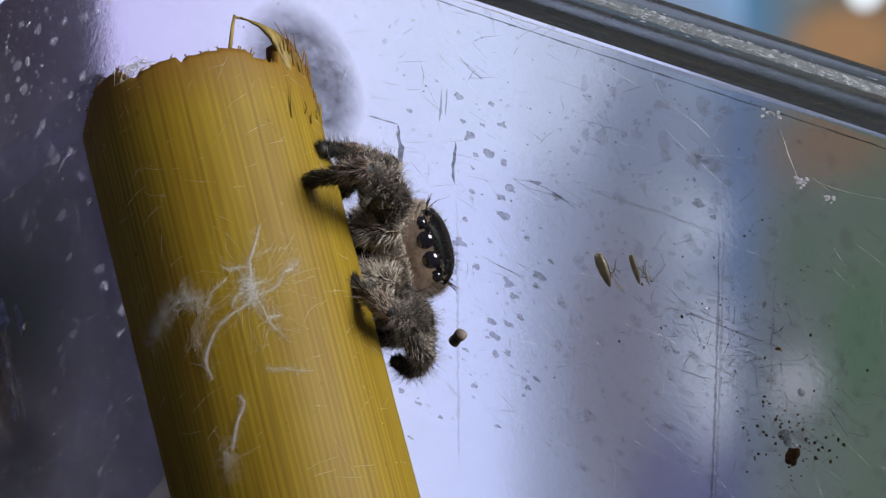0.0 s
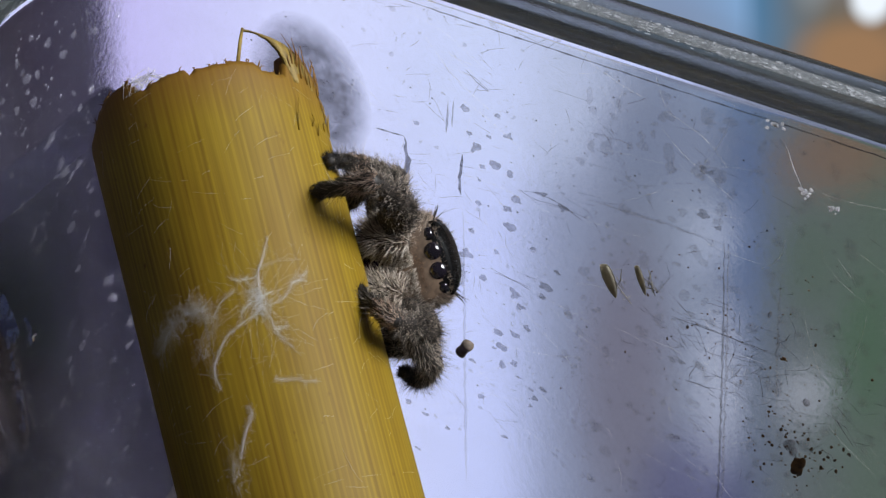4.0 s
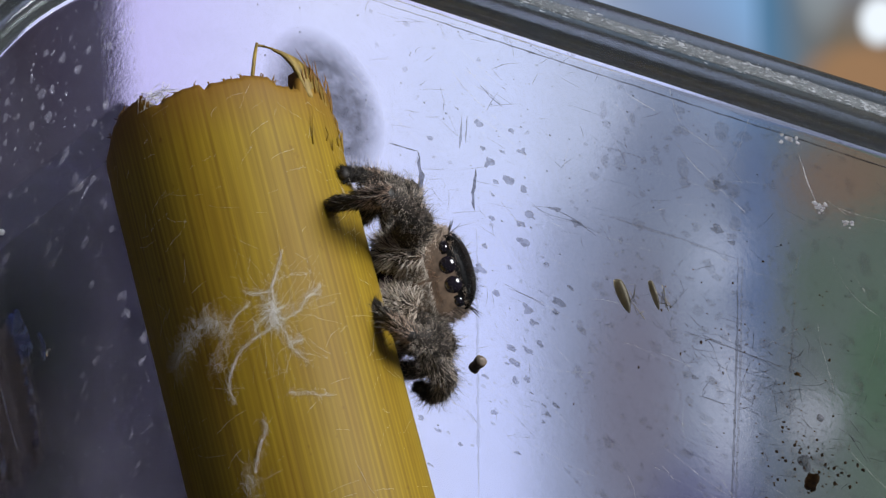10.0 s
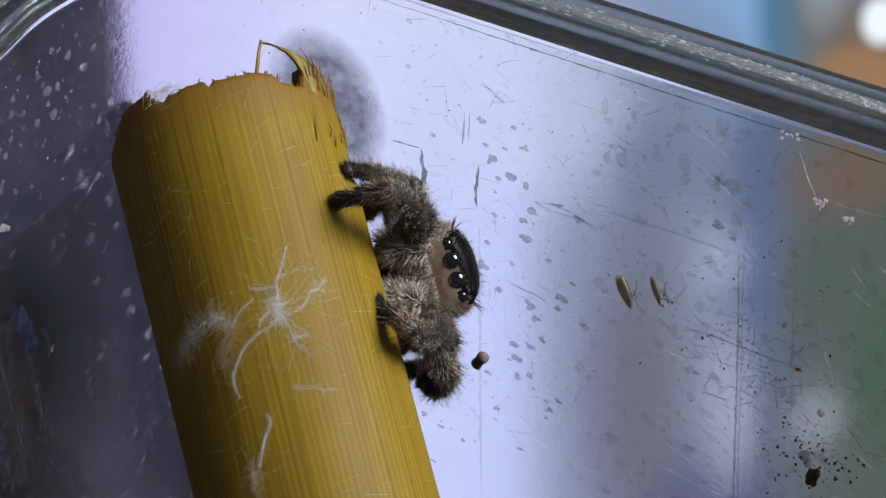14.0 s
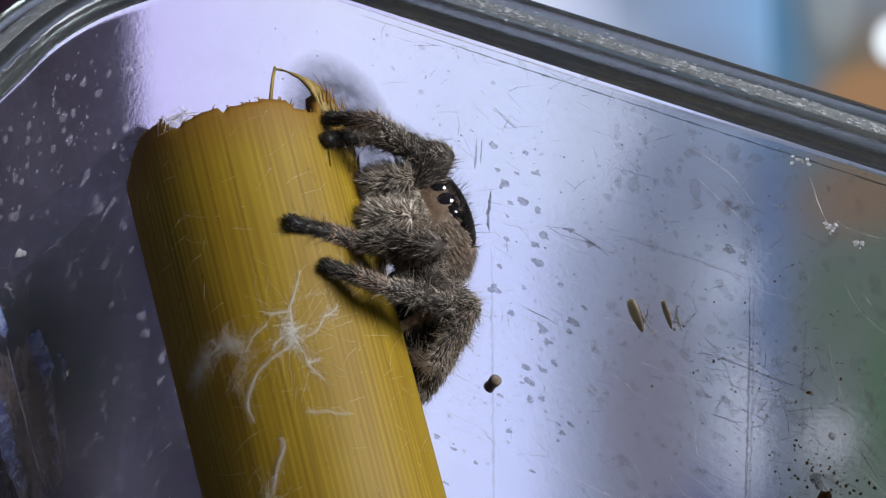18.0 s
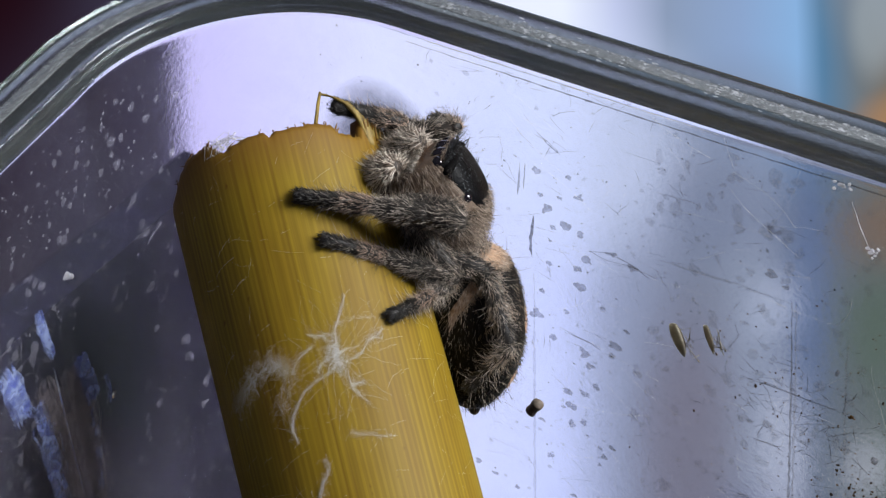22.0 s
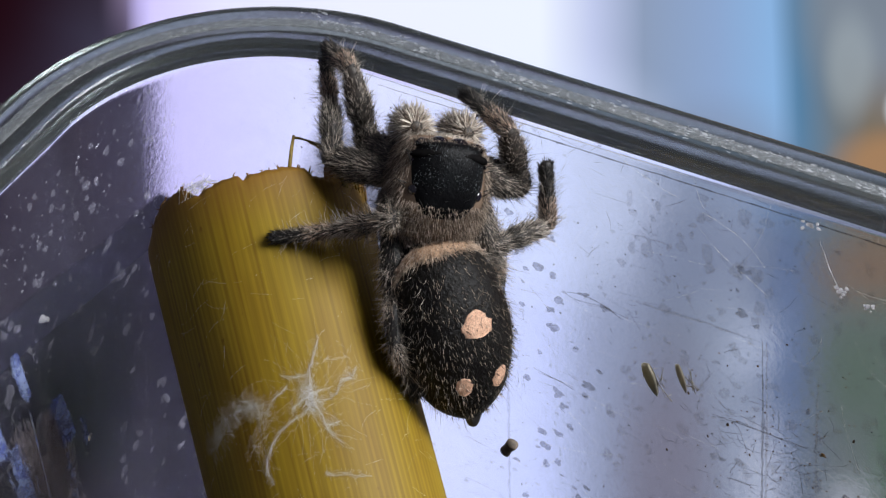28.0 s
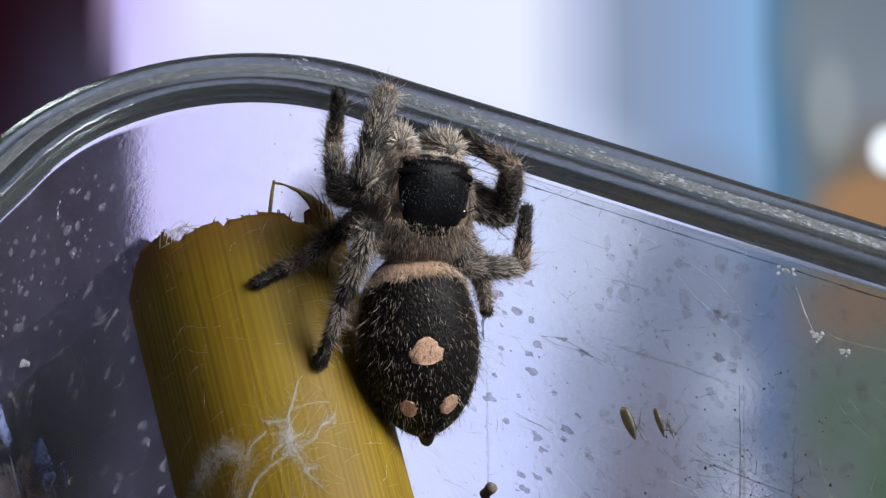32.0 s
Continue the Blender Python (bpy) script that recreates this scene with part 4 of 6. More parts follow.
    mark("moisture_mottling", mottle, FAINT_GREY, "pale mottling of dried moisture on the clear wall", "mark", "stuff")
    # worn specks on the rim's top; under it a painted highlight line and a dark line
    def on_rim(s, o, proud=0.0):
        return Vector((s * MM, o * MM, (TUB_HEIGHT + 0.035 + proud) * MM))

    worn = [blot(on_rim, rng.uniform(6, 48), rng.gauss(1.35, 0.24), 0.015 + 0.2 * rng.random() ** 2.5, rng, 0.01, 0.85, rng.uniform(0.12, 0.45)) for _ in range(1500)]
    mark("rim_wear", worn, RIM_WEAR, "pale worn specks along the tub's rim", "wear", "stuff")
    mark("under_rim_line", [strip(on_wall, ((9.5, -1.32), (18, -1.34), (27, -1.33)), 0.045, rng)], PALE_SCRATCH_OR_GLINT, "white highlight under the tub's rim, painted as a line", "scratch")
    mark("under_rim_line", [strip(on_wall, ((11, -1.75), (22, -1.8), (44, -1.78)), 0.05, rng)], SCRATCH_DARK, "dark line under the tub's rim", "scratch")
    pale_lines = (((24.3, -5.95), (26, -5.8), (26.6, -6)), ((24.6, -10.2), (28.7, -10), (31.5, -10)), ((33.4, -2.7), (34, -4), (34.6, -5.1), (35.1, -5)), ((34.4, -9.9), (34.8, -14), (35.7, -20.7)))
    for line, w, film_kind in zip(pale_lines, (0.07, 0.12, 0.025, 0.06), (FAINT_GREY, FAINT_GREY, PALE_SCRATCH_OR_GLINT, PALE_SPECK)):
        mark("pale_scratch", [strip(on_wall, line, w, rng)], film_kind, "pale scratch on the clear wall", "scratch")
    mark("moulded_ridge", [strip(on_wall, ((31.55, -9.9), (32.4, -16.9), (33.5, -27.2), (34.2, -34)), 0.08, rng, 0.03)], SPOT_GREY, "grey vertical ridge on the clear wall", "ridge")
    # the same ridge's bright right side, put in as a pale strip
    mark("moulded_ridge", [strip(on_wall, ((31.75, -9.9), (32.6, -16.9), (33.7, -27.2), (34.4, -34)), 0.09, rng, 0.03)], PALE_SPECK, "bright right side of the vertical ridge, painted as a pale strip", "ridge")
    mark("moulded_ridge", [strip(on_wall, ((18.2, -14), (18.5, -22.4), (19, -35.9)), 0.1, rng, 0.03)], FAINT_GREY, "faint vertical line on the clear wall", "ridge")
    mark("dropping", [blot(on_wall, 37.35 + rng.gauss(0, 0.12), -23.5 + rng.gauss(0, 0.4), rng.uniform(0.12, 0.3), rng, 0.06, 0.6, 1.6) for _ in range(9)], STAIN, "brown dried dropping on the clear wall", "dropping")
    mark("dropping", [blot(on_wall, 36.65, -22.0, 0.28, rng, 0.15, 0.5, 1.6), blot(on_wall, 36.9, -22.5, 0.2, rng, 0.15, 0.5, 1.6)], SCRATCH_DARK, "black dried dropping on the clear wall", "dropping")
    mark("dropping", [blot(on_wall, 36.98, -18.5, 0.17, rng, 0.15, 0.5, 1.4)], SCRATCH_DARK, "small black dropping on the clear wall", "dropping")
    mark("dropping", [blot(on_wall, 35.42, -16.15, 0.22, rng, 0.04, 0.7, 0.5, 22)], STAIN, "small brown dropping on the clear wall", "dropping")
    mark("dropping", [blot(on_wall, 34.3, -13.5, 0.1, rng, 0.1, 0.4, 2.0)], SCRATCH_DARK, "tiny black dropping on the clear wall", "dropping")
    for s, u, size in ((34.7, -5.2, 0.22), (32.8, -1.9, 0.2), (36.2, -5.6, 0.16)):
        pieces = [blot(on_wall, s + rng.gauss(0, size), u + rng.gauss(0, size), size * rng.uniform(0.2, 0.6), rng, 0.05, 0.5) for _ in range(8)]
        mark("white_fleck_or_glint", pieces, PALE_SCRATCH_OR_GLINT, "whitish fleck of dried matter on the clear wall", "fleck")


wall_marks()


def husk(name, s, u, length, width, turn, label, material=HUSK):
    """A hollow seed husk lying on the wall, slit along one side."""
    n, m, verts = 12, 10, []
    for i in range(n):
        f = i / (n - 1)
        r = width * (math.sin(math.pi * min(1, 0.12 + 0.88 * f)) ** 0.6 * (1 - 0.3 * f) + 0.05)
        for k in range(m):
            a = radians(20 + 320 * k / (m - 1))
            verts.append((r * math.cos(a) * MM, -(r * math.sin(a) * 0.4 + width * 0.42) * MM, (0.5 - f) * length * MM))
    inner = [((x * 0.82), (y + width * 0.42 * MM) * 0.8 - width * 0.42 * MM, z * 0.98) for x, y, z in verts]
    faces = grid_faces(n, m, False) + [tuple(q + n * m for q in f[::-1]) for f in grid_faces(n, m, False)]
    for i in range(n - 1):
        for k in (0, m - 1):
            faces.append((i * m + k, (i + 1) * m + k, n * m + (i + 1) * m + k, n * m + i * m + k))
    ob = thing(name, verts + inner, faces, material, TUB @ Matrix.Translation(on_wall(s, u)) @ Matrix.Rotation(radians(turn), 4, "Y"), label=label, category="husk")
    rng = random.Random(int(s * 10))
    threads = [thread_mesh([(rng.uniform(-0.2, 0.4) * MM, -0.1 * MM, rng.uniform(-0.5, 0.5) * length * MM), (rng.uniform(0.2, 0.9) * MM, -0.1 * MM, rng.uniform(-0.6, 0.5) * length * MM), (rng.uniform(0.3, 0.8) * MM, -0.03 * MM, rng.uniform(-0.7, 0.4) * length * MM)], 0.000018, 4) for _ in range(6)]
    part("fibres", *joined(threads), HUSK, ob)
    return ob


husk("seed_husk", 26.3, -15.0, 2.15, 0.36, -22, "pale straw-coloured seed husk stuck to the clear wall")
husk("seed_husk", 27.85, -14.25, 1.9, 0.2, -20, "narrow straw-coloured seed husk stuck to the clear wall")


def build_crumb():
    verts, faces, _ = body_shape(((-0.62, 0.2, 0.2, 0.25), (-0.5, 0.3, 0.28, 0.28), (0.0, 0.3, 0.27, 0.3), (0.3, 0.36, 0.3, 0.3), (0.5, 0.33, 0.28, 0.3), (0.62, 0.1, 0.1, 0.3)), 12, 14, 0.8, 0.25)
    # lying on the wall: its length along the wall, its thickness inwards
    m = TUB @ Matrix.Translation(on_wall(18.7, -23.9)) @ Matrix.Rotation(radians(-62), 4, "Y") @ Matrix.Rotation(radians(90), 4, "X")
    crumb = thing("food_crumb", verts, faces, CRUMB, m, label="small brown cylindrical crumb stuck to the clear wall", category="crumb")
    tip, faces, _ = body_shape(((-0.46, 0.31, 0.29, 0.28), (-0.6, 0.27, 0.25, 0.27), (-0.72, 0.08, 0.08, 0.26)), 6, 12)
    part("end", tip, faces, SCRATCH_DARK, crumb, "blackened end")


build_crumb()


def water_drop(s, u, size, label):
    """A clear drop on the short wall."""
    verts, n, m = [], 7, 18
    for i in range(n):
        a = math.pi / 2 * i / (n - 1)
        for k in range(m):
            b = 2 * math.pi * k / m
            verts.append(on_side(s + size * math.sin(a) * math.cos(b), u + size * math.sin(a) * math.sin(b) * 1.1, 0.005 + size * 0.4 * math.cos(a)))
    thing("water_drop", verts, grid_faces(n, m) + [tuple(range(m)), tuple((n - 1) * m + k for k in range(m))[::-1]], DROP, TUB, outward=True, label=label, category="drop", group="drops on the short wall")


for s, u, size in ((15.0, -18.2, 0.24), (12.4, -20.4, 0.22)):
    water_drop(s, u, size, "clear water drop on the short plastic wall")


def wet_or_lit_streak(points, width, label, material=BLUE_FILM, count=26):
    """A streak on the short wall: many thin overlapping films that feather out to its sides. The blue ones are painted
    refracted light.
    """
    rng = random.Random(int(points[0][0] * 100))
    films = []
    for k in range(count):
        shift, cut = rng.gauss(0, width * 0.5), rng.uniform(0, 0.35)
        a, b = points[0], points[-1]
        line = [(s + shift + rng.gauss(0, width * 0.12), u + rng.gauss(0, width * 0.2)) for s, u in points]
        line[0] = (line[0][0], a[1] + (b[1] - a[1]) * cut * rng.random())
        line[-1] = (line[-1][0], b[1] - (b[1] - a[1]) * cut * rng.random())
        films.append(strip(on_side, line, width * rng.uniform(0.12, 0.45), rng, 0.02 + 0.003 * k))
    thing("wet_or_lit_streak", *joined(films), material, TUB, label=label, category="streak", group="trickles on the short wall", kind="stuff")


wet_or_lit_streak(((16.62, -10.3), (16.45, -12.0), (16.28, -13.9)), 0.3, "broad bluish streak of refracted light painted on the short plastic wall", count=39)
wet_or_lit_streak(((16.5, -11.0), (16.35, -12.4), (16.26, -13.9)), 0.1, "bright bluish streak of refracted light painted on the short plastic wall", BLUE_STREAK, 6)
wet_or_lit_streak(((16.3, -14.2), (16.25, -17.2), (16.18, -20.3), (16.08, -24.6)), 0.07, "thin pale streak of refracted light painted on the short plastic wall", BLUE_STREAK, 4)
wet_or_lit_streak(((14.45, -15.4), (14.1, -17.2), (14.0, -19.2)), 0.5, "broad bluish streak of refracted light painted on the short plastic wall", count=57)
wet_or_lit_streak(((14.05, -16.0), (13.9, -17.6), (13.95, -19.0)), 0.12, "bright bluish streak of refracted light painted on the short plastic wall", BLUE_STREAK, 5)
wet_or_lit_streak(((14.3, -20.0), (14.6, -23.0), (14.95, -26.0)), 0.16, "dim bluish streak of refracted light painted on the short plastic wall", count=17)
wet_or_lit_streak(((12.75, -18.4), (12.6, -19.6), (12.75, -20.6)), 0.16, "short bluish streak of refracted light painted on the short plastic wall", count=17)
wet_or_lit_streak(((19.3, -11.5), (19.0, -13.5), (18.6, -16.0)), 0.7, "wide blurred bluish streak of refracted light painted on the short plastic wall", count=26)
wet_or_lit_streak(((17.8, -15.5), (17.5, -19.0), (17.3, -25.0)), 0.6, "wide blurred bluish streak of refracted light painted on the short plastic wall", count=26)

wet_or_lit_streak(((15.2, -15.6), (14.9, -19.5), (14.9, -27.0)), 0.75, "brownish half-dry trickle on the short plastic wall", BROWN_FILM, 52)
wet_or_lit_streak(((17.1, -14.5), (16.9, -19.0), (16.9, -27.0)), 0.8, "brownish half-dry trickle on the short plastic wall", BROWN_FILM, 40)
wet_or_lit_streak(((14.35, -19.6), (14.45, -23.0), (14.6, -26.0)), 0.3, "lower bluish streak of refracted light painted on the short plastic wall", count=30)


def build_residue():
    """Dried residue and stray fibres round the trickles."""
    rng = random.Random(41)
    shapes = []
    for _ in range(240):
        s, u = rng.uniform(14.6, 22), -rng.uniform(10.5, 27)
        a, r = rng.gauss(1.2, 0.6), rng.uniform(0.3, 1.4)
        shapes.append(strip(on_side, ((s, u), (s + r * 0.4 * math.cos(a) + rng.gauss(0, 0.15), u + r * 0.5 * math.sin(a)), (s + r * math.cos(a), u + r * math.sin(a))), rng.uniform(0.015, 0.06), rng, 0.02))
    shapes += [blot(on_side, rng.uniform(14.6, 22), -rng.uniform(10.5, 27), 0.05 + 0.3 * rng.random() ** 3, rng, 0.012, 0.7, rng.uniform(0.8, 2.0)) for _ in range(160)]
    thing("residue", *joined(shapes), SIDE_MARK, TUB, label="dried brownish residue round the trickles on the short wall", category="residue", kind="stuff")


build_residue()


# ---- the jumping spider ----
# Its own frame: x ahead, y to its left, z up its back; the origin is the middle of the head part. Millimetres.
FEMUR, TIBIA, TARSUS = 3.2, 3.5, 2.9
LEGS = ("r1", "r2", "r3", "r4", "l1", "l2", "l3", "l4")
HIP = {"1": (1.15, 1.55, -1.15), "2": (0.45, 1.75, -1.2), "3": (-0.35, 1.7, -1.2), "4": (-1.1, 1.45, -1.15)}
LEG_SIZE = {"1": 1.16, "2": 1.0, "3": 0.92, "4": 0.98}
KNEE_WAY = {}
KNEE_WAY["l1"] = ((0, 0.4, 0.7, 0.6), (16.5, 0.4, 0.7, 0.6), (17.5, 0.16, 0.7, 0.7), (20, 0.16, 0.7, 0.7), (20.6, 0.05, 0.93, 0.37), (23.2, 0.05, 0.93, 0.37), (24, -0.55, -0.69, -0.47), (24.6, -0.55, -0.69, -0.47), (25, -0.61, -0.73, -0.32), (25.5, -0.11, 0.99, 0), (27.5, -0.73, -0.26, -0.63), (28.1, -0.73, -0.26, -0.63), (28.5, 0.3, 0.5, 0.7), (29, 0.25, 0.58, 0.78), (29.6, 0.31, 0.51, 0.8), (29.9, 0.22, 0.52, 0.82), (32, 0.22, 0.52, 0.82))
KNEE_WAY["l2"] = ((0, 0.91, 0.14, 0.39), (16.5, 0.91, 0.14, 0.39), (17.5, -0.04, 0.97, 0.23), (19.5, -0.04, 0.97, 0.23), (20, -0.19, 0.94, 0.29), (20.6, -0.95, 0.1, 0.3), (23.2, -0.95, 0.1, 0.3), (24, -0.39, 0.61, 0.69), (24.8, -0.39, 0.61, 0.69), (25.5, -0.23, 0.52, 0.82), (26.8, 0, 0.7, 0.7), (28, -0.63, 0.76, -0.17), (29, -0.73, 0.51, -0.46), (31, -0.73, 0.46, -0.5), (32, -0.73, 0.46, -0.5))
KNEE_WAY["l3"] = ((0, -0.3, 0.87, -0.38), (16.5, -0.3, 0.87, -0.38), (17.8, -0.23, 0.61, 0.76), (19.5, -0.23, 0.61, 0.76), (20, -0.45, 0.62, 0.65), (20.7, -0.97, -0.18, 0.17), (23.2, -0.97, -0.18, 0.17), (24, -0.78, 0, 0.62), (25.5, -0.42, 0.68, 0.61), (28, -0.26, 0.14, 0.95), (29, 0.1, 0.13, 0.99), (30, -0.16, -0.21, -0.97), (32, -0.16, -0.21, -0.97))
KNEE_WAY["l4"] = ((0, -0.2, 0.85, 0.6), (17.8, -0.26, 0.63, 0.73), (19.5, -0.26, 0.63, 0.73), (20.1, -0.45, -0.14, 0.88), (20.6, -0.45, -0.14, 0.88), (23.5, -0.27, -0.04, 0.96), (24, -0.57, 0.14, 0.81), (25.5, -0.75, 0.1, 0.66), (28, 0.43, 0.89, 0.17), (29, 0.3, 0.43, 0.85), (32, 0.6, 0.2, 0.7))
KNEE_WAY["r1"] = ((0, 0.28, -0.06, 0.96), (16.5, 0.28, -0.06, 0.96), (17, 0.6, -0.7, 0.2), (17.5, 0.46, 0.32, 0.83), (19.5, 0.46, 0.32, 0.83), (20, 0.4, 0.45, 0.8), (22, 0.18, -0.95, 0.25), (23.2, 0.18, -0.95, 0.25), (23.5, -0.34, -0.94, 0.09), (24.2, -0.21, -0.94, -0.29), (25, -0.21, -0.8, -0.57), (25.5, -0.16, -0.66, -0.74), (27.5, -0.27, -0.85, -0.46), (28.2, -0.27, -0.85, -0.46), (29, 0.81, -0.58, 0.07), (29.5, -0.32, -0.92, -0.24), (32, -0.32, -0.92, -0.24))
KNEE_WAY["r2"] = ((0, -0.65, -0.64, 0.4), (16.5, -0.65, -0.64, 0.4), (17.5, 0.23, -0.02, 0.97), (19.5, 0.23, -0.02, 0.97), (23.5, 0.02, 0.04, -1), (23.8, -0.95, -0.05, -0.31), (24.1, -0.95, -0.05, -0.31), (25, -0.73, -0.35, -0.59), (25.5, -0.76, -0.37, -0.53), (27.4, -0.81, -0.57, 0.16), (29, -0.81, -0.57, 0.16), (32, -0.8, -0.48, 0.36))
KNEE_WAY["r3"] = ((0, -0.2, -0.85, 0.5),)
KNEE_WAY["r4"] = ((0, -0.4, -0.8, 0.5),)
# how the last piece of some legs stands up from the foot: seconds, direction, weight
STAND = {}
STAND["l1"] = ((0, 0.76, 0.45, 0.47, 1), (16.5, 0.76, 0.45, 0.47, 1), (17.1, -0.8, -0.1, 0.6, 0), (17.5, -0.82, -0.1, 0.56, 0.6), (20, -0.82, -0.1, 0.56, 0.6), (20.6, -0.8, -0.3, 0.5, 0), (24, -0.11, -0.06, 0.99, 1), (24.6, -0.11, -0.06, 0.99, 1), (25, -0.04, 0.25, 0.97, 1), (25.5, -0.09, 0.08, 0.99, 1), (26, -0.65, -0.15, 0.74, 0), (27.5, -0.21, -0.13, 0.97, 1), (28.1, -0.21, -0.13, 0.97, 1), (28.6, -0.8, 0.1, 0.5, 0), (29, 0.13, 0.23, 0.96, 1), (29.6, 0.13, 0.27, 0.95, 1), (29.9, 0.1, 0.29, 0.95, 1), (32, 0.1, 0.29, 0.95, 1))
STAND["l2"] = ((0, -0.94, 0.33, 0.1, 1), (16.5, -0.94, 0.33, 0.1, 1), (17, -0.9, 0.1, 0.4, 0), (17.5, -0.22, 0.67, 0.71, 1), (19.5, -0.22, 0.67, 0.71, 1), (20, 0.06, 0.73, 0.68, 1), (20.6, -0.9, 0, 0.3, 0), (23.4, -0.67, -0.5, 0.37, 0), (24, -0.17, -0.04, 0.98, 1), (24.8, -0.17, -0.04, 0.98, 1), (25.5, 0.07, -0.31, 0.95, 0.7), (26.5, 0.07, -0.3, 0.9, 0), (28, -0.56, 0.05, 0.82, 1), (29, -0.98, -0.17, -0.1, 1), (31, -0.92, -0.13, -0.37, 1), (32, -0.92, -0.13, -0.37, 1))
STAND["l3"] = ((0, 0.15, 0.76, 0.63, 1), (16.5, 0.15, 0.76, 0.63, 1), (17.8, 0.31, 0.88, 0.36, 1), (19.5, 0.31, 0.88, 0.36, 1), (20, -0.7, 0.55, 0.45, 1), (20.7, -0.26, -0.83, 0.49, 1), (23.2, -0.26, -0.83, 0.49, 1), (24.3, 0.02, -0.59, 0.81, 1), (25.5, -0.27, -0.41, 0.87, 1), (28, 0.17, -0.95, 0.1, 0.5), (29, 0.55, -0.82, 0.11, 1), (30, 0.47, -0.85, -0.23, 1), (32, 0.47, -0.85, -0.23, 1))
STAND["r1"] = ((0, 0.59, 0.06, 0.81, 1), (16.5, 0.59, 0.06, 0.81, 1), (17, 0, 0, 0.8, 0), (17.5, -0.61, -0.41, 0.68, 1), (19.5, -0.61, -0.41, 0.68, 1), (20, 0.5, 0.79, 0.36, 1), (22, -0.6, -0.2, 0.7, 0.5), (23.2, -0.6, -0.2, 0.7, 0.5), (23.5, -0.78, 0.2, 0.59, 1), (24.2, -0.75, -0.09, 0.66, 1), (25, -0.71, -0.67, -0.22, 1), (25.5, -0.68, -0.62, -0.39, 1), (26, -0.45, -0.57, 0.68, 0), (27.5, -0.38, -0.44, 0.81, 1), (28.2, -0.38, -0.44, 0.81, 1), (29, -0.16, -0.79, 0.59, 1), (29.5, -0.3, -0.47, 0.83, 1), (32, -0.3, -0.47, 0.83, 1))
STAND["r2"] = ((0, -0.88, 0.23, 0.41, 1), (16.5, -0.88, 0.23, 0.41, 1), (17.5, 0.18, 0.74, 0.65, 1), (19.5, 0.18, 0.74, 0.65, 1), (23.5, -0.2, 0.87, 0.46, 1), (23.8, -0.11, -0.69, -0.72, 1), (24.1, -0.11, -0.69, -0.72, 1), (25, -0.81, 0.01, 0.59, 1), (25.5, -0.79, -0.44, -0.42, 1), (26, -0.98, -0.18, 0.05, 0), (27.4, -0.98, -0.18, 0.05, 1), (32, -1, -0.04, 0.05, 1))
STAND["l4"] = ((0, 0.7, 0, 0.7, 0), (17.8, 0.2, 0.57, 0.8, 1), (19.5, 0.2, 0.57, 0.8, 1), (20.1, 0.2, 0.1, 0.95, 1), (20.6, 0.2, -0.03, 0.98, 1), (23.5, 0.36, -0.21, 0.91, 1), (24, 0.69, 0.02, 0.73, 1), (25.5, 0.5, 0.3, 0.7, 0), (28, 0.29, 0.68, 0.67, 1), (28.7, 0.3, 0.6, 0.7, 0))
# how far the feelers hang over to the right: seconds, radians
FEELER_SWING = ((0, -0.4, 0), (16.5, -0.4, 0), (22.5, -0.35, 0), (24.5, 0, 0))
PEDICEL = (-2.25, 0, -0.35)

# where it is and how it is turned in the bench frame: seconds, x, y, z
HEAD_AT = (
    (0, 0.85, -5.51, -2.60),
    (16.5, 0.96, -5.45, -2.60),
    (17, 0.77, -4.96, -1.60),
    (17.5, 0.58, -3.60, -0.80),
    (18, 0.12, -2.50, -0.50),
    (19, -0.01, -2.46, -0.40),
    (19.5, 0.00, -2.60, -0.40),
    (20, -0.55, -1.83, -0.10),
    (20.5, -1.00, 0.20, 0.80),
    (21, -1.17, 0.25, 0.80),
    (22, -1.18, 0.24, 0.80),
    (23.2, -1.42, 0.45, 0.80),
    (23.5, -1.15, 0.90, 2.40),
    (24, -0.90, 0.75, 3.30),
    (24.5, -1.40, 1.20, 3.80),
    (25, -1.25, 1.20, 3.90),
    (25.5, -1.05, 1.25, 3.90),
    (27.5, -0.95, 1.75, 3.90),
    (28, -0.35, 2.60, 3.90),
    (28.5, -0.05, 2.85, 3.90),
    (29, 0.00, 3.51, 3.90),
    (30, -0.18, 3.95, 3.90),
    (31, -0.20, 3.93, 3.90),
    (32, -0.10, 3.90, 3.90),
)
HEAD_AHEAD = (
    (0, -0.07, -0.03, 1.00),
    (16.5, -0.07, -0.03, 1.00),
    (17, -0.15, 0.62, 0.76),
    (17.5, -0.18, 0.68, 0.71),
    (18, -0.18, 0.69, 0.70),
    (19, -0.18, 0.69, 0.70),
    (19.5, -0.18, 0.69, 0.70),
    (20, -0.24, 0.69, 0.68),
    (20.5, -0.48, 0.80, 0.32),
    (21, -0.52, 0.81, 0.26),
    (22, -0.50, 0.83, 0.26),
    (23.2, -0.48, 0.83, 0.28),
    (23.5, -0.37, 0.92, 0.10),
    (24, -0.35, 0.93, 0.00),
    (24.5, -0.22, 0.97, 0.00),
    (25, -0.15, 0.98, -0.05),
    (25.5, -0.10, 0.98, -0.08),
    (27.5, 0.06, 0.99, 0.02),
    (28, 0.14, 0.98, 0.12),
    (28.5, 0.14, 0.98, 0.13),
    (29, 0.15, 0.98, 0.14),
    (30, 0.16, 0.98, 0.13),
    (32, 0.14, 0.98, 0.13),
)
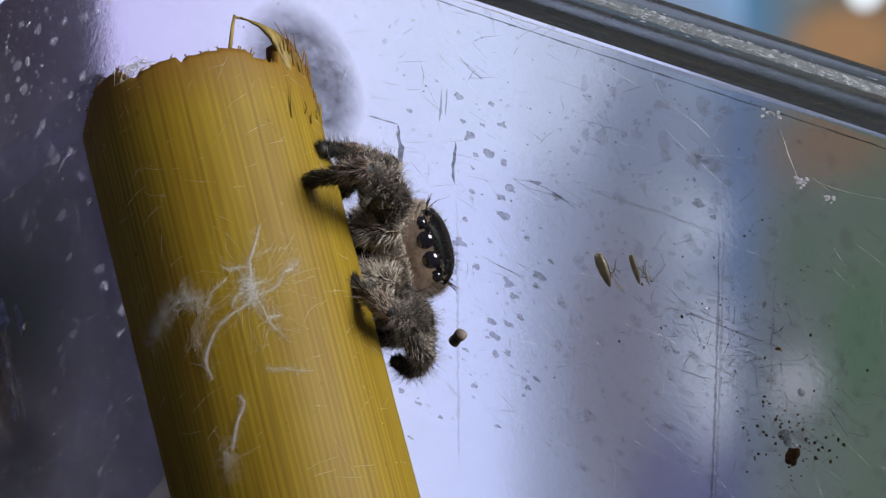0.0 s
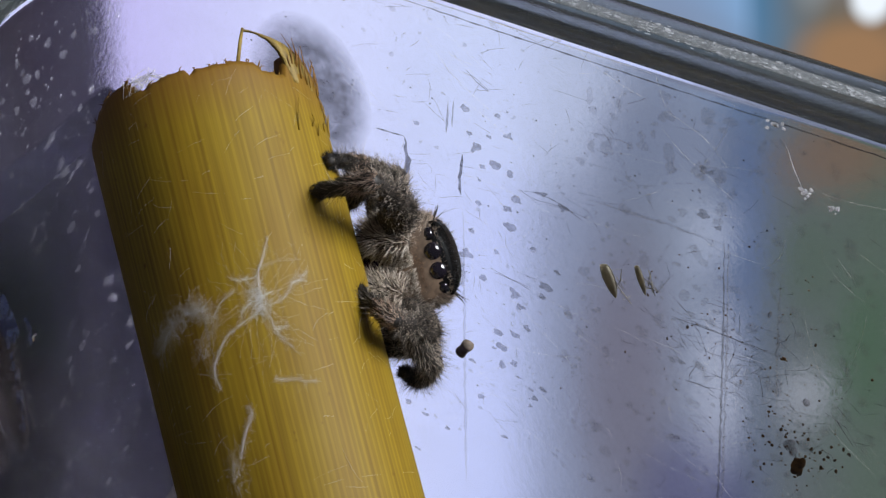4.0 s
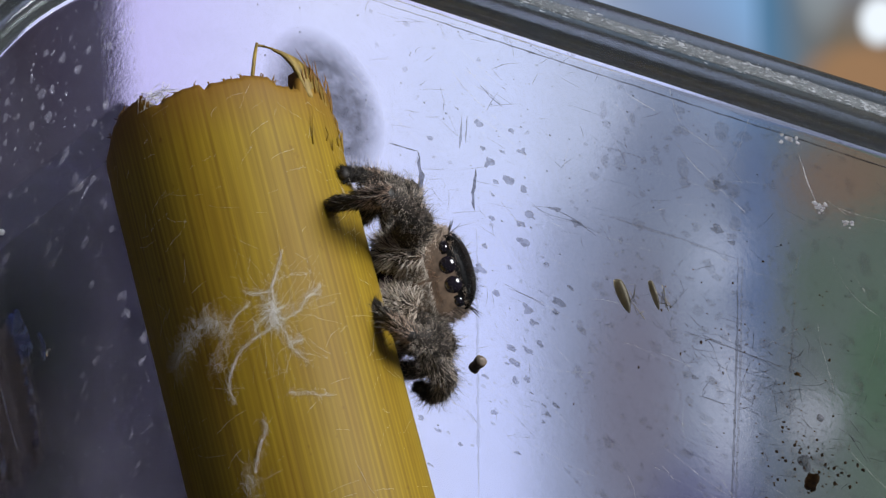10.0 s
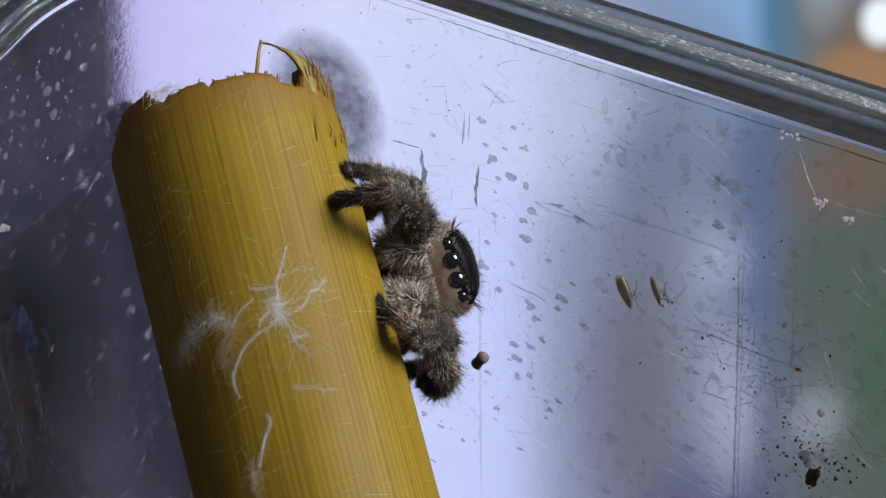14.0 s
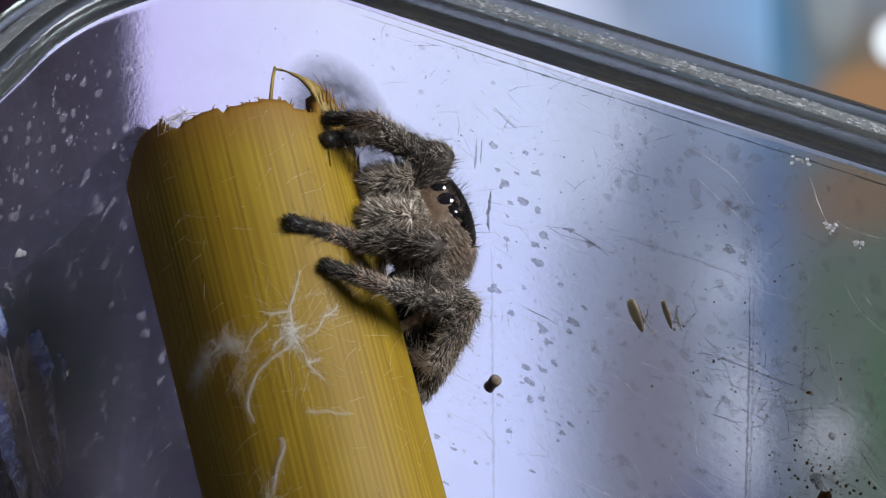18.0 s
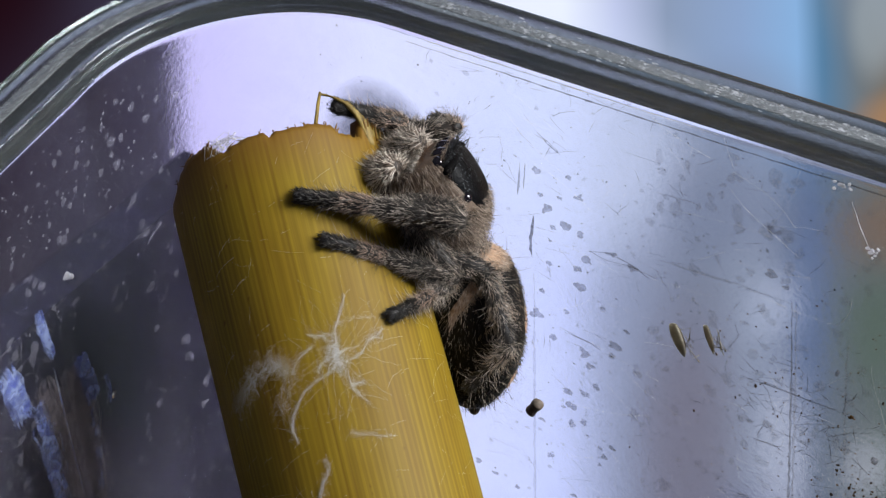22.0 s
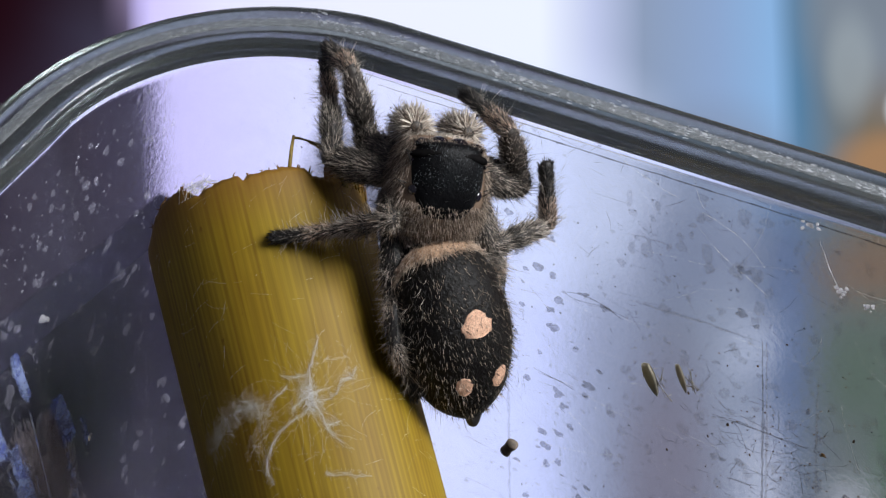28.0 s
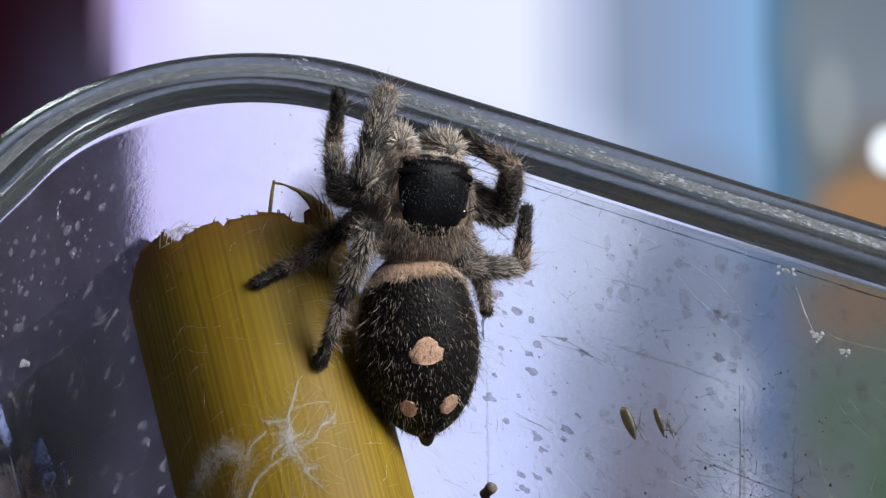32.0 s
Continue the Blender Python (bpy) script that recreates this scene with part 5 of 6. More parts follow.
HEAD_UP = (
    (0, 0.95, 0.28, 0.10),
    (16.5, 0.95, 0.28, 0.10),
    (17, 0.91, 0.41, 0.03),
    (17.5, 0.89, 0.45, 0.00),
    (18, 0.88, 0.47, -0.02),
    (19, 0.88, 0.47, -0.02),
    (19.5, 0.88, 0.47, -0.02),
    (20, 0.85, 0.52, 0.01),
    (20.5, 0.79, 0.51, 0.33),
    (21, 0.79, 0.51, 0.35),
    (22, 0.79, 0.51, 0.35),
    (23.2, 0.78, 0.50, 0.39),
    (23.5, 0.76, 0.24, 0.58),
    (24, 0.65, 0.05, 0.75),
    (24.5, 0.55, 0.00, 0.83),
    (25, 0.36, -0.05, 0.93),
    (25.5, 0.27, -0.07, 0.96),
    (27.5, 0.26, -0.07, 0.96),
    (28, 0.28, -0.10, 0.95),
    (28.5, 0.28, -0.12, 0.95),
    (29, 0.28, -0.13, 0.95),
    (30, 0.31, -0.14, 0.94),
    (32, 0.33, -0.16, 0.93),
)
ABDOMEN_BACK = (
    (0, -0.70, -0.50, -0.50),
    (16.5, -0.70, -0.50, -0.50),
    (17, -0.50, -0.70, -0.50),
    (17.5, -0.40, -0.85, -0.35),
    (18, -0.35, -0.90, -0.30),
    (19, -0.25, -0.93, -0.25),
    (19.5, -0.15, -0.95, -0.25),
    (20, -0.02, -0.94, -0.33),
    (20.5, 0.03, -0.93, -0.34),
    (21, 0.08, -0.92, -0.38),
    (22, 0.10, -0.93, -0.36),
    (23.2, 0.11, -0.94, -0.32),
    (23.5, 0.20, -0.93, -0.30),
    (24, 0.26, -0.94, -0.22),
    (24.5, 0.32, -0.92, -0.20),
    (25, 0.32, -0.93, -0.17),
    (25.5, 0.32, -0.94, -0.05),
    (27.5, 0.30, -0.95, -0.03),
    (28, 0.26, -0.96, -0.04),
    (28.5, 0.19, -0.98, -0.05),
    (29, 0.12, -0.99, -0.06),
    (32, 0.09, -0.99, -0.08),
)
ABDOMEN_UP = (
    (0, 0.70, -0.30, -0.60),
    (16.5, 0.70, -0.30, -0.60),
    (17, 0.80, -0.30, -0.40),
    (17.5, 0.85, -0.30, -0.20),
    (18, 0.90, -0.25, -0.10),
    (19, 0.90, -0.20, 0.00),
    (19.5, 0.90, -0.15, 0.10),
    (20, 0.90, -0.10, 0.20),
    (20.5, 0.98, 0.10, -0.05),
    (21, 0.98, 0.10, -0.05),
    (22, 0.98, 0.10, -0.05),
    (23.2, 0.98, 0.10, 0.05),
    (23.5, 0.93, 0.18, 0.30),
    (24, 0.87, 0.18, 0.42),
    (24.5, 0.84, 0.20, 0.50),
    (25, 0.75, 0.19, 0.62),
    (25.5, 0.62, 0.11, 0.77),
    (27.5, 0.52, 0.10, 0.84),
    (28, 0.46, 0.07, 0.89),
    (28.5, 0.38, 0.05, 0.92),
    (29, 0.28, 0.02, 0.96),
    (32, 0.13, 0.02, 0.99),
)
FOOT_L1 = (
    (0, -1.79, -6.41, 2.74),
    (16.5, -1.79, -6.41, 2.74),
    (17, -4.18, -2.83, 4.28),
    (17.5, -4.91, -1.97, 4.25),
    (18, -6.08, -1.72, 4.63),
    (19, -6.15, -1.70, 4.64),
    (19.5, -6.20, -1.77, 4.69),
    (20, -6.85, -0.84, 4.41),
    (20.5, -7.86, 0.55, 3.94),
    (21, -7.86, 0.50, 3.96),
    (22, -7.82, 0.51, 3.96),
    (23.2, -8.21, 1.16, 3.72),
    (23.5, -8.49, 5.15, 4.00),
    (24, -8.12, 4.65, -0.63),
    (24.5, -8.12, 4.65, -0.63),
    (25, -7.12, 5.12, -4.77),
    (25.5, -6.35, 5.81, -6.32),
    (27.5, -5.66, 9.76, -1.23),
    (28, -5.54, 9.69, -1.20),
    (28.5, -1.49, 10.32, 7.00),
    (29, -1.93, 8.88, 2.60),
    (32, -1.75, 9.03, 3.05),
)
FOOT_L2 = (
    (0, 0.35, -10.72, -2.50),
    (16.5, 0.46, -10.73, -2.50),
    (17, -1.23, -6.87, 3.42),
    (17.5, -4.53, -3.61, 4.89),
    (18, -4.53, -3.61, 4.89),
    (19, -4.53, -3.61, 4.89),
    (19.5, -4.53, -3.61, 4.89),
    (20, -4.43, -3.69, 4.94),
    (20.5, -4.48, -3.46, 4.83),
    (21, -6.49, -1.51, 4.64),
    (22, -6.57, -1.45, 4.63),
    (23.2, -6.61, -1.51, 4.66),
    (23.5, -6.53, -1.39, 4.59),
    (24, -7.71, 1.30, 3.61),
    (24.5, -7.75, 1.35, 3.59),
    (25, -7.77, 1.35, 3.60),
    (25.5, -7.72, 1.43, 3.56),
    (27.5, -5.97, 4.04, 3.00),
    (28, -5.65, 9.18, -1.76),
    (28.5, -5.24, 8.59, -2.01),
    (29, -4.21, 9.72, -0.36),
    (32, -3.99, 9.64, -0.18),
)
FOOT_L3 = (
    (0, -2.93, -7.04, -3.36),
    (16.5, -2.93, -7.04, -3.36),
    (17.5, -1.36, -7.98, -1.25),
    (19.5, -0.89, -7.17, 0.47),
    (20.5, -3.47, -4.87, 4.98),
    (21, -3.58, -4.82, 5.03),
    (22, -3.56, -4.85, 5.03),
    (23.2, -3.61, -4.84, 5.07),
    (23.5, -6.11, -2.76, 5.12),
    (24, -6.32, -2.74, 5.16),
    (24.5, -6.30, -2.70, 5.14),
    (25, -6.28, -2.82, 5.19),
    (25.5, -7.60, 0.50, 3.94),
    (27.5, -7.56, 0.31, 4.02),
    (28, -7.74, 0.51, 3.95),
    (28.5, -7.63, 0.47, 3.96),
    (29, -7.63, 0.45, 3.97),
    (32, -7.58, 0.47, 3.95),
)
FOOT_L4 = (
    (0, -4.40, -9.82, -3.71),
    (16.5, -4.40, -9.82, -3.71),
    (20, -0.28, -10.27, 0.65),
    (20.5, 0.30, -8.70, 2.06),
    (23.2, -0.40, -8.14, 1.10),
    (23.5, -0.72, -8.03, 3.31),
    (24, -0.85, -8.01, 3.69),
    (25, -0.95, -7.76, 3.69),
    (25.5, -0.77, -7.70, 2.91),
    (27.5, -0.86, -7.69, 3.29),
    (28, -0.88, -7.64, 3.30),
    (28.5, -0.76, -7.72, 2.94),
    (29, -2.82, -4.84, 4.34),
    (32, -4.62, -3.20, 4.77),
)
FOOT_R1 = (
    (0, -3.48, -1.97, 3.03),
    (16.5, -3.49, -1.91, 2.99),
    (17, -3.98, 2.51, -0.03),
    (17.5, -4.79, 1.81, 1.82),
    (18, -4.62, 1.97, 1.51),
    (19, -4.56, 1.95, 1.46),
    (19.5, -4.66, 1.82, 1.67),
    (20, -4.67, 3.35, 0.50),
    (20.5, -7.12, 4.83, 0.50),
    (21, -6.39, 4.02, 1.77),
    (22, -6.39, 4.77, 0.00),
    (23.2, -6.18, 5.50, 0.00),
    (23.5, -4.72, 7.49, -2.67),
    (24, -2.58, 7.71, -0.99),
    (24.5, -2.52, 7.84, 0.20),
    (25, -1.70, 8.03, 0.14),
    (25.5, -1.03, 8.13, 0.48),
    (27.5, -0.22, 8.22, 1.13),
    (28, 1.01, 7.30, 1.12),
    (28.5, 1.52, 7.12, 1.30),
    (29, 1.89, 7.27, 1.71),
    (32, 1.92, 7.42, 1.87),
)
FOOT_R2 = (
    (0, -3.10, -0.62, 1.22),
    (16.5, -3.10, -0.52, 1.11),
    (17, -3.41, -0.52, 1.75),
    (17.5, -4.32, 2.14, 0.96),
    (18, -4.58, 3.03, 0.63),
    (19, -4.78, 3.01, 0.93),
    (19.5, -4.62, 3.26, 0.50),
    (20, -4.67, 3.35, 0.50),
    (22, -1.72, 4.34, -3.52),
    (24, 0.36, 2.58, -2.32),
    (25, 2.32, 4.47, -0.12),
    (25.5, 2.25, 4.49, -0.63),
    (27.5, 3.05, 4.34, -0.21),
    (28, 4.84, 4.01, 0.73),
    (28.5, 4.93, 4.01, 0.79),
    (29, 4.91, 4.05, 0.82),
    (32, 4.92, 4.07, 0.84),
)
FOOT_R3 = (
    (0, -5.19, -2.05, -6.01),
    (16.5, -5.19, -2.05, -6.01),
    (20.5, -0.26, -6.31, -12.40),
    (23.2, 1.95, -3.54, -8.29),
    (24, 2.65, -1.58, -5.99),
    (25.5, 2.44, -2.06, -6.58),
    (27.5, 2.87, -2.68, -6.85),
    (28, 3.03, -2.12, -6.21),
    (28.5, 3.45, -1.63, -5.47),
    (29, 3.75, -1.28, -4.94),
    (32, 3.26, -1.03, -5.05),
)
FOOT_R4 = (
    (0, -6.13, -5.48, -5.58),
    (16.5, -6.13, -5.48, -5.58),
    (20.5, 1.54, -7.50, -12.24),
    (24, 0.77, -7.79, -13.04),
    (27.5, 1.20, -5.78, -10.89),
    (32, 0.95, -2.96, -8.44),
)
FEET = {"r1": FOOT_R1, "r2": FOOT_R2, "r3": FOOT_R3, "r4": FOOT_R4, "l1": FOOT_L1, "l2": FOOT_L2, "l3": FOOT_L3, "l4": FOOT_L4}


def eased(rows, t):
    """The rows' value at t, easing from row to row."""
    if t <= rows[0][0]:
        return Vector(rows[0][1:])
    for a, b in zip(rows, rows[1:]):
        if t <= b[0]:
            f = (t - a[0]) / (b[0] - a[0])
            f = f * f * (3 - 2 * f)
            return Vector(a[1:]).lerp(Vector(b[1:]), f)
    return Vector(rows[-1][1:])


def frame_from(ahead, up, at):
    """A pose with x along ahead and z as near to up as it can be."""
    x = ahead.normalized()
    y = up.cross(x).normalized()
    z = x.cross(y)
    return Matrix(((x.x, y.x, z.x, at.x), (x.y, y.y, z.y, at.y), (x.z, y.z, z.z, at.z), (0, 0, 0, 1)))


def leg_joints(hip, foot, knee_way, sizes, stand=None, weight=0.0):
    """Knee, ankle and foot: the last piece stands up from the foot (along stand, by weight), the first two bend towards knee_way."""
    femur, tibia, tarsus = sizes
    reach = foot - hip
    most = (femur + tibia + tarsus) * 0.985
    if reach.length > most:
        foot = hip + reach.normalized() * most
        reach = foot - hip
    side = knee_way - reach * (knee_way.dot(reach) / reach.length_squared)
    side = side.normalized() if side.length > 1e-5 else reach.orthogonal().normalized()
    lift = 0.55
    for _ in range(24):
        rise = (-reach.normalized() + side * lift).normalized()
        if weight:
            rise = rise.lerp(stand.normalized(), weight).normalized()
        ankle = foot + rise * tarsus
        span = ankle - hip
        if abs(femur - tibia) + 0.15 < span.length < femur + tibia - 0.02:
            break
        lift += 0.12 if span.length <= abs(femur - tibia) + 0.15 else -0.06
    d = min(max(span.length, abs(femur - tibia) + 0.1), femur + tibia - 0.01)
    span = span.normalized() * d
    ankle = hip + span
    out = side - span * (side.dot(span) / span.length_squared)
    out = out.normalized() if out.length > 1e-5 else span.orthogonal().normalized()
    along = (femur**2 - tibia**2 + d * d) / (2 * d)
    knee = hip + span.normalized() * along + out * math.sqrt(max(femur**2 - along**2, 0.0))
    return knee, ankle, foot, side


def spider_poses(t):
    """The poses of the whole spider (in the world) and of its abdomen and leg pieces (in its own frame) at t."""
    ahead, up, at = eased(HEAD_AHEAD, t), eased(HEAD_UP, t), eased(HEAD_AT, t)
    root = frame_from(ahead, up, at)
    back = root.inverted()
    found = {}
    tail, dorsal = back.to_3x3() @ eased(ABDOMEN_BACK, t), back.to_3x3() @ eased(ABDOMEN_UP, t)
    found["abdomen"] = frame_from(-tail, dorsal, Vector(PEDICEL))
    swing = Matrix.Rotation(eased(FEELER_SWING, t)[0], 4, "X")
    found["feeler_left"], found["feeler_right"] = swing, swing
    for leg in LEGS:
        sign, size = (1 if leg[0] == "l" else -1), LEG_SIZE[leg[1]]
        hip = Vector(HIP[leg[1]])
        hip.y *= sign
        way = eased(KNEE_WAY[leg], t)
        foot = back @ eased(FEET[leg], t)
        stand = eased(STAND[leg], t) if leg in STAND else Vector((1, 0, 0, 0))
        knee, ankle, foot, side = leg_joints(hip, foot, way, (FEMUR * size, TIBIA * size, TARSUS * size), stand.xyz, stand.w)
        for name, a, b in (("femur", hip, knee), ("tibia", knee, ankle), ("tarsus", ankle, foot)):
            found[leg + name] = frame_from(b - a, side, a)
    return root, found


def in_metres(m):
    m = m.copy()
    m.translation *= MM
    return m


SPIDER_PARTS = {}
HEAD_SHAPE = ((-2.6, 0.3, 0.3, -0.3), (-2.35, 1.15, 0.95, -0.3), (-1.5, 2.0, 1.6, -0.15), (-0.4, 2.25, 1.95, 0.0), (0.8, 2.2, 2.0, 0.05), (1.7, 2.0, 1.92, 0.05), (2.16, 1.82, 1.76, 0.04), (2.4, 1.6, 1.5, 0.02), (2.5, 0.6, 0.5, 0.0))
ABDOMEN_SHAPE = ((0.1, 0.4, 0.4, 0.0), (-0.25, 1.35, 1.2, 0.15), (-1.1, 2.1, 2.0, 0.2), (-2.5, 2.58, 2.4, 0.2), (-4.1, 2.76, 2.5, 0.15), (-5.5, 2.6, 2.3, 0.1), (-6.8, 2.12, 1.85, 0.0), (-7.65, 1.55, 1.3, -0.1), (-8.2, 0.85, 0.75, -0.15), (-8.5, 0.2, 0.2, -0.15))


def top_patch(prof, outline, box, proud, tall=0.06, sink=0.0):
    """A thin domed plate lying on a body's back. outline: rows of (x, angle from, angle to), degrees round the body; its edges drop by sink."""
    cols, verts, n = 20, [], len(outline)
    xs, order = prof[:, 0], np.argsort(prof[:, 0])
    for under in (0.0, tall):
        for i, (x, a0, a1) in enumerate(outline):
            ry, rz, rise = (np.interp(x, xs[order], prof[order, c]) for c in (1, 2, 3))
            for k in range(cols):
                a = radians(a0 + (a1 - a0) * k / (cols - 1))
                c, s = math.cos(a), math.sin(a)
                inset = min(k, cols - 1 - k) / (0.22 * cols), (i if sink else 1) / (0.25 * n), (n - 1 - i if sink else 1) / (0.18 * n)
                drop = max(sink, 0.05) * (1 - min(1, inset[0])) ** 2 + sink * (1 - min(1, inset[1])) ** 2 + sink * 0.5 * (1 - min(1, inset[2])) ** 2
                lift = proud - under - drop
                y = (ry + lift) * math.copysign(abs(c) ** box, c)
                z = (rz + lift) * math.copysign(abs(s) ** box, s) + rise
                verts.append((x * MM, y * MM, z * MM))
    faces = grid_faces(n, cols, False) + [tuple(q + n * cols for q in f[::-1]) for f in grid_faces(n, cols, False)]
    for i in range(n - 1):
        for k in (0, cols - 1):
            faces.append((i * cols + k, (i + 1) * cols + k, n * cols + (i + 1) * cols + k, n * cols + i * cols + k))
    for k in range(cols - 1):
        for i in (0, n - 1):
            faces.append((i * cols + k, i * cols + k + 1, n * cols + i * cols + k + 1, n * cols + i * cols + k))
    return verts, faces


def body_at(prof, x, angle, lift, box):
    """A place on a body's skin at x, degrees round it."""
    order = np.argsort(prof[:, 0])
    ry, rz, rise = (np.interp(x, prof[order, 0], prof[order, c]) for c in (1, 2, 3))
    c, s = math.cos(radians(angle)), math.sin(radians(angle))
    return x, (ry + lift) * math.copysign(abs(c) ** box, c), (rz + lift) * math.copysign(abs(s) ** box, s) + rise


def band_line(angle):
    """How far back the abdomen's front band lies: it sweeps back along the flanks."""
    return -0.48 - 2.3 * (max(0.0, abs(angle - 90) - 45) / 75) ** 2


def front_band(prof, half, box, proud, tall):
    rows, cols, verts = 5, 48, []
    for under in (0.0, tall):
        for i in range(rows):
            for k in range(cols):
                a = -28 + 236 * k / (cols - 1)
                shift = half * (2 * i / (rows - 1) - 1) * (1 + 0.2 * math.sin(k * 2.3) * math.sin(k * 0.7))
                lift = proud - under - (0.04 if i in (0, rows - 1) else 0)
                verts.append(Vector(body_at(prof, band_line(a) + shift, a, lift, box)) * MM)
    n = rows * cols
    faces = grid_faces(rows, cols, False) + [tuple(q + n for q in f[::-1]) for f in grid_faces(rows, cols, False)]
    for i in range(rows - 1):
        for k in (0, cols - 1):
            faces.append((i * cols + k, (i + 1) * cols + k, n + (i + 1) * cols + k, n + i * cols + k))
    for k in range(cols - 1):
        for i in (0, rows - 1):
            faces.append((i * cols + k, i * cols + k + 1, n + i * cols + k + 1, n + i * cols + k))
    return verts, faces


def dome(at, way, radius, squash=0.8):
    """A round lens set in the skin."""
    turn = Vector(way).to_track_quat("Z", "Y").to_matrix()
    verts = []
    for i in range(9):
        a = math.pi * (0.02 + 0.96 * i / 8)
        for k in range(18):
            b = 2 * math.pi * k / 18
            p = Vector((math.sin(a) * math.cos(b), math.sin(a) * math.sin(b), math.cos(a) * squash)) * radius
            verts.append((Vector(at) + turn @ p) * MM)
    return verts, grid_faces(9, 18) + [tuple(range(18))[::-1], tuple(8 * 18 + k for k in range(18))]


def build_head(spider, rng):
    verts, faces, prof = body_shape(HEAD_SHAPE, 30, 32, 0.82)
    head = part("head", verts, faces, CUTICLE_BROWN, spider, "brown furry head part with a black cap")
    cap = [(-1.05, 80, 100), (-0.97, 72, 108), (-0.75, 63, 117), (-0.25, 54, 126), (0.5, 44, 136), (1.2, 37, 143), (1.75, 35, 145), (2.08, 36, 144), (2.3, 40, 140), (2.42, 46, 134)]
    rows = smooth_profile(cap, 26)
    part("cap", *top_patch(prof, [tuple(r) for r in rows], 0.82, 0.1, 0.1, 0.14), CUTICLE_BLACK, head, "glossy black cap between the eyes")
    for name, at, way, r in (("front_eye", (2.2, 0.47, 1.12), (1, 0.06, 0.08), 0.52), ("front_eye", (2.2, -0.47, 1.12), (1, -0.06, 0.08), 0.52),
                             ("side_eye", (2.2, 1.3, 1.15), (0.85, 0.5, 0.1), 0.31), ("side_eye", (2.2, -1.3, 1.15), (0.85, -0.5, 0.1), 0.31),
                             ("rear_eye", (0.15, 1.5, 1.55), (-0.1, 0.8, 0.6), 0.27), ("rear_eye", (0.15, -1.5, 1.55), (-0.1, -0.8, 0.6), 0.27),
                             ("small_eye", (1.45, 1.7, 1.45), (0.1, 0.9, 0.5), 0.1), ("small_eye", (1.45, -1.7, 1.45), (0.1, -0.9, 0.5), 0.1)):
        part(name, *dome(at, way, r), EYE_BLACK, head, "glossy black lens")
        if name in ("front_eye", "side_eye"):
            part("eye_rim", *dome((at[0] + 0.05, at[1], at[2]), way, r * 1.16, 0.22), BROW_BLACK, head, "dull black rim round the lens")
    # the black brow over the front eyes, rounded into the cap
    verts, faces, _ = body_shape(((-1.85, 0.1, 0.12, -0.3), (-1.72, 0.22, 0.26, -0.22), (-1.3, 0.3, 0.38, -0.02), (-0.5, 0.33, 0.48, 0.02), (0.5, 0.33, 0.48, 0.02), (1.3, 0.3, 0.38, -0.02), (1.72, 0.22, 0.26, -0.22), (1.85, 0.1, 0.12, -0.3)), 22, 16)
    part("brow", [(y * 0.75 + (1.9 - 0.12 * (x * 1000) ** 2 * 0.5) * MM, x * 0.97, z * 0.75 + 1.62 * MM) for x, y, z in verts], faces, BROW_BLACK, head, "black brow", outward=True)
    # fur: tawny on the cheeks, pale below, orange round the eyes, a few long black bristles over the brow
    fur("fur", prof, 7200, head, HAIR_FACE, rng, (0.25, 0.66), 0.011, (-1.5, 0, 0.1), 0.82, (0.0, 0.93), (-219, 39), curl=0.2)
    fur("rear_fur", prof, 2300, head, HAIR_FACE, rng, (0.2, 0.5), 0.0105, (-1.3, 0, 0.0), 0.82, (0.0, 0.38), (25, 155), curl=0.2)
    count = 7000
    ang, rad = rng.uniform(0, 2 * math.pi, count), np.sqrt(rng.random(count))
    place = np.stack([np.full(count, 2.42) - 0.25 * rad**3, rad * 1.68 * np.cos(ang), rad * 1.6 * np.sin(ang)], 1)
    keep = (place[:, 2] < 1.35) & (np.hypot(np.abs(place[:, 1]) - 0.47, place[:, 2] - 1.12) > 0.58) & (np.hypot(np.abs(place[:, 1]) - 1.27, place[:, 2] - 1.2) > 0.42)
    place = place[keep]
    way = np.stack([np.full(len(place), 0.5), np.sign(place[:, 1]) * 0.35, -0.6 - 0.5 * (place[:, 2] < 0)], 1) + rng.normal(size=place.shape) * 0.15
    low = place[:, 2] < 0.25
    for cut, material, length in ((~low, HAIR_ORANGE, 0.22), (low, HAIR_CREAM, 0.4)):
        n = int(cut.sum())
        verts, faces = bristle_mesh(place[cut], way[cut], length * (0.6 + 0.6 * rng.random(n)), np.full(n, 0.015), rng, 0.2)
        tagged(part("face_fur", verts, faces, material, head), kind="stuff")
    place = np.array([(2.2, y, 1.85 - 0.1 * y * y) for y in np.linspace(-1.7, 1.7, 40)] + [(1.75 - 0.25 * k, s * 1.75, 1.5) for s in (1, -1) for k in range(3)] + [(0.4 - 0.2 * k, s * 1.85, 1.45) for s in (1, -1) for k in range(2)] + [(rng.uniform(-0.5, 2), rng.uniform(-1.2, 1.2), 2.02) for _ in range(30)])
    way = np.stack([0.5 + 0 * place[:, 0], place[:, 1] * 0.5, 0.8 + 0 * place[:, 0]], 1) + rng.normal(size=place.shape) * 0.25
    long = np.r_[0.4 + 0.6 * rng.random(40), np.full(10, 1.0) - 0.3 * rng.random(10), 0.3 + 0.3 * rng.random(30)]
    tagged(part("brow_bristles", *bristle_mesh(place, way, long, np.r_[np.full(40, 0.013), np.full(10, 0.03), np.full(30, 0.01)], rng, 0.12), HAIR_BLACK, head), kind="stuff")
    place = np.stack([2.25 + 0.1 * rng.random(200), rng.uniform(-1.5, 1.5, 200), 1.42 + 0.16 * rng.random(200)], 1)
    way = np.stack([np.full(200, 0.8), place[:, 1] * 0.3, np.full(200, 0.35)], 1) + rng.normal(size=(200, 3)) * 0.3
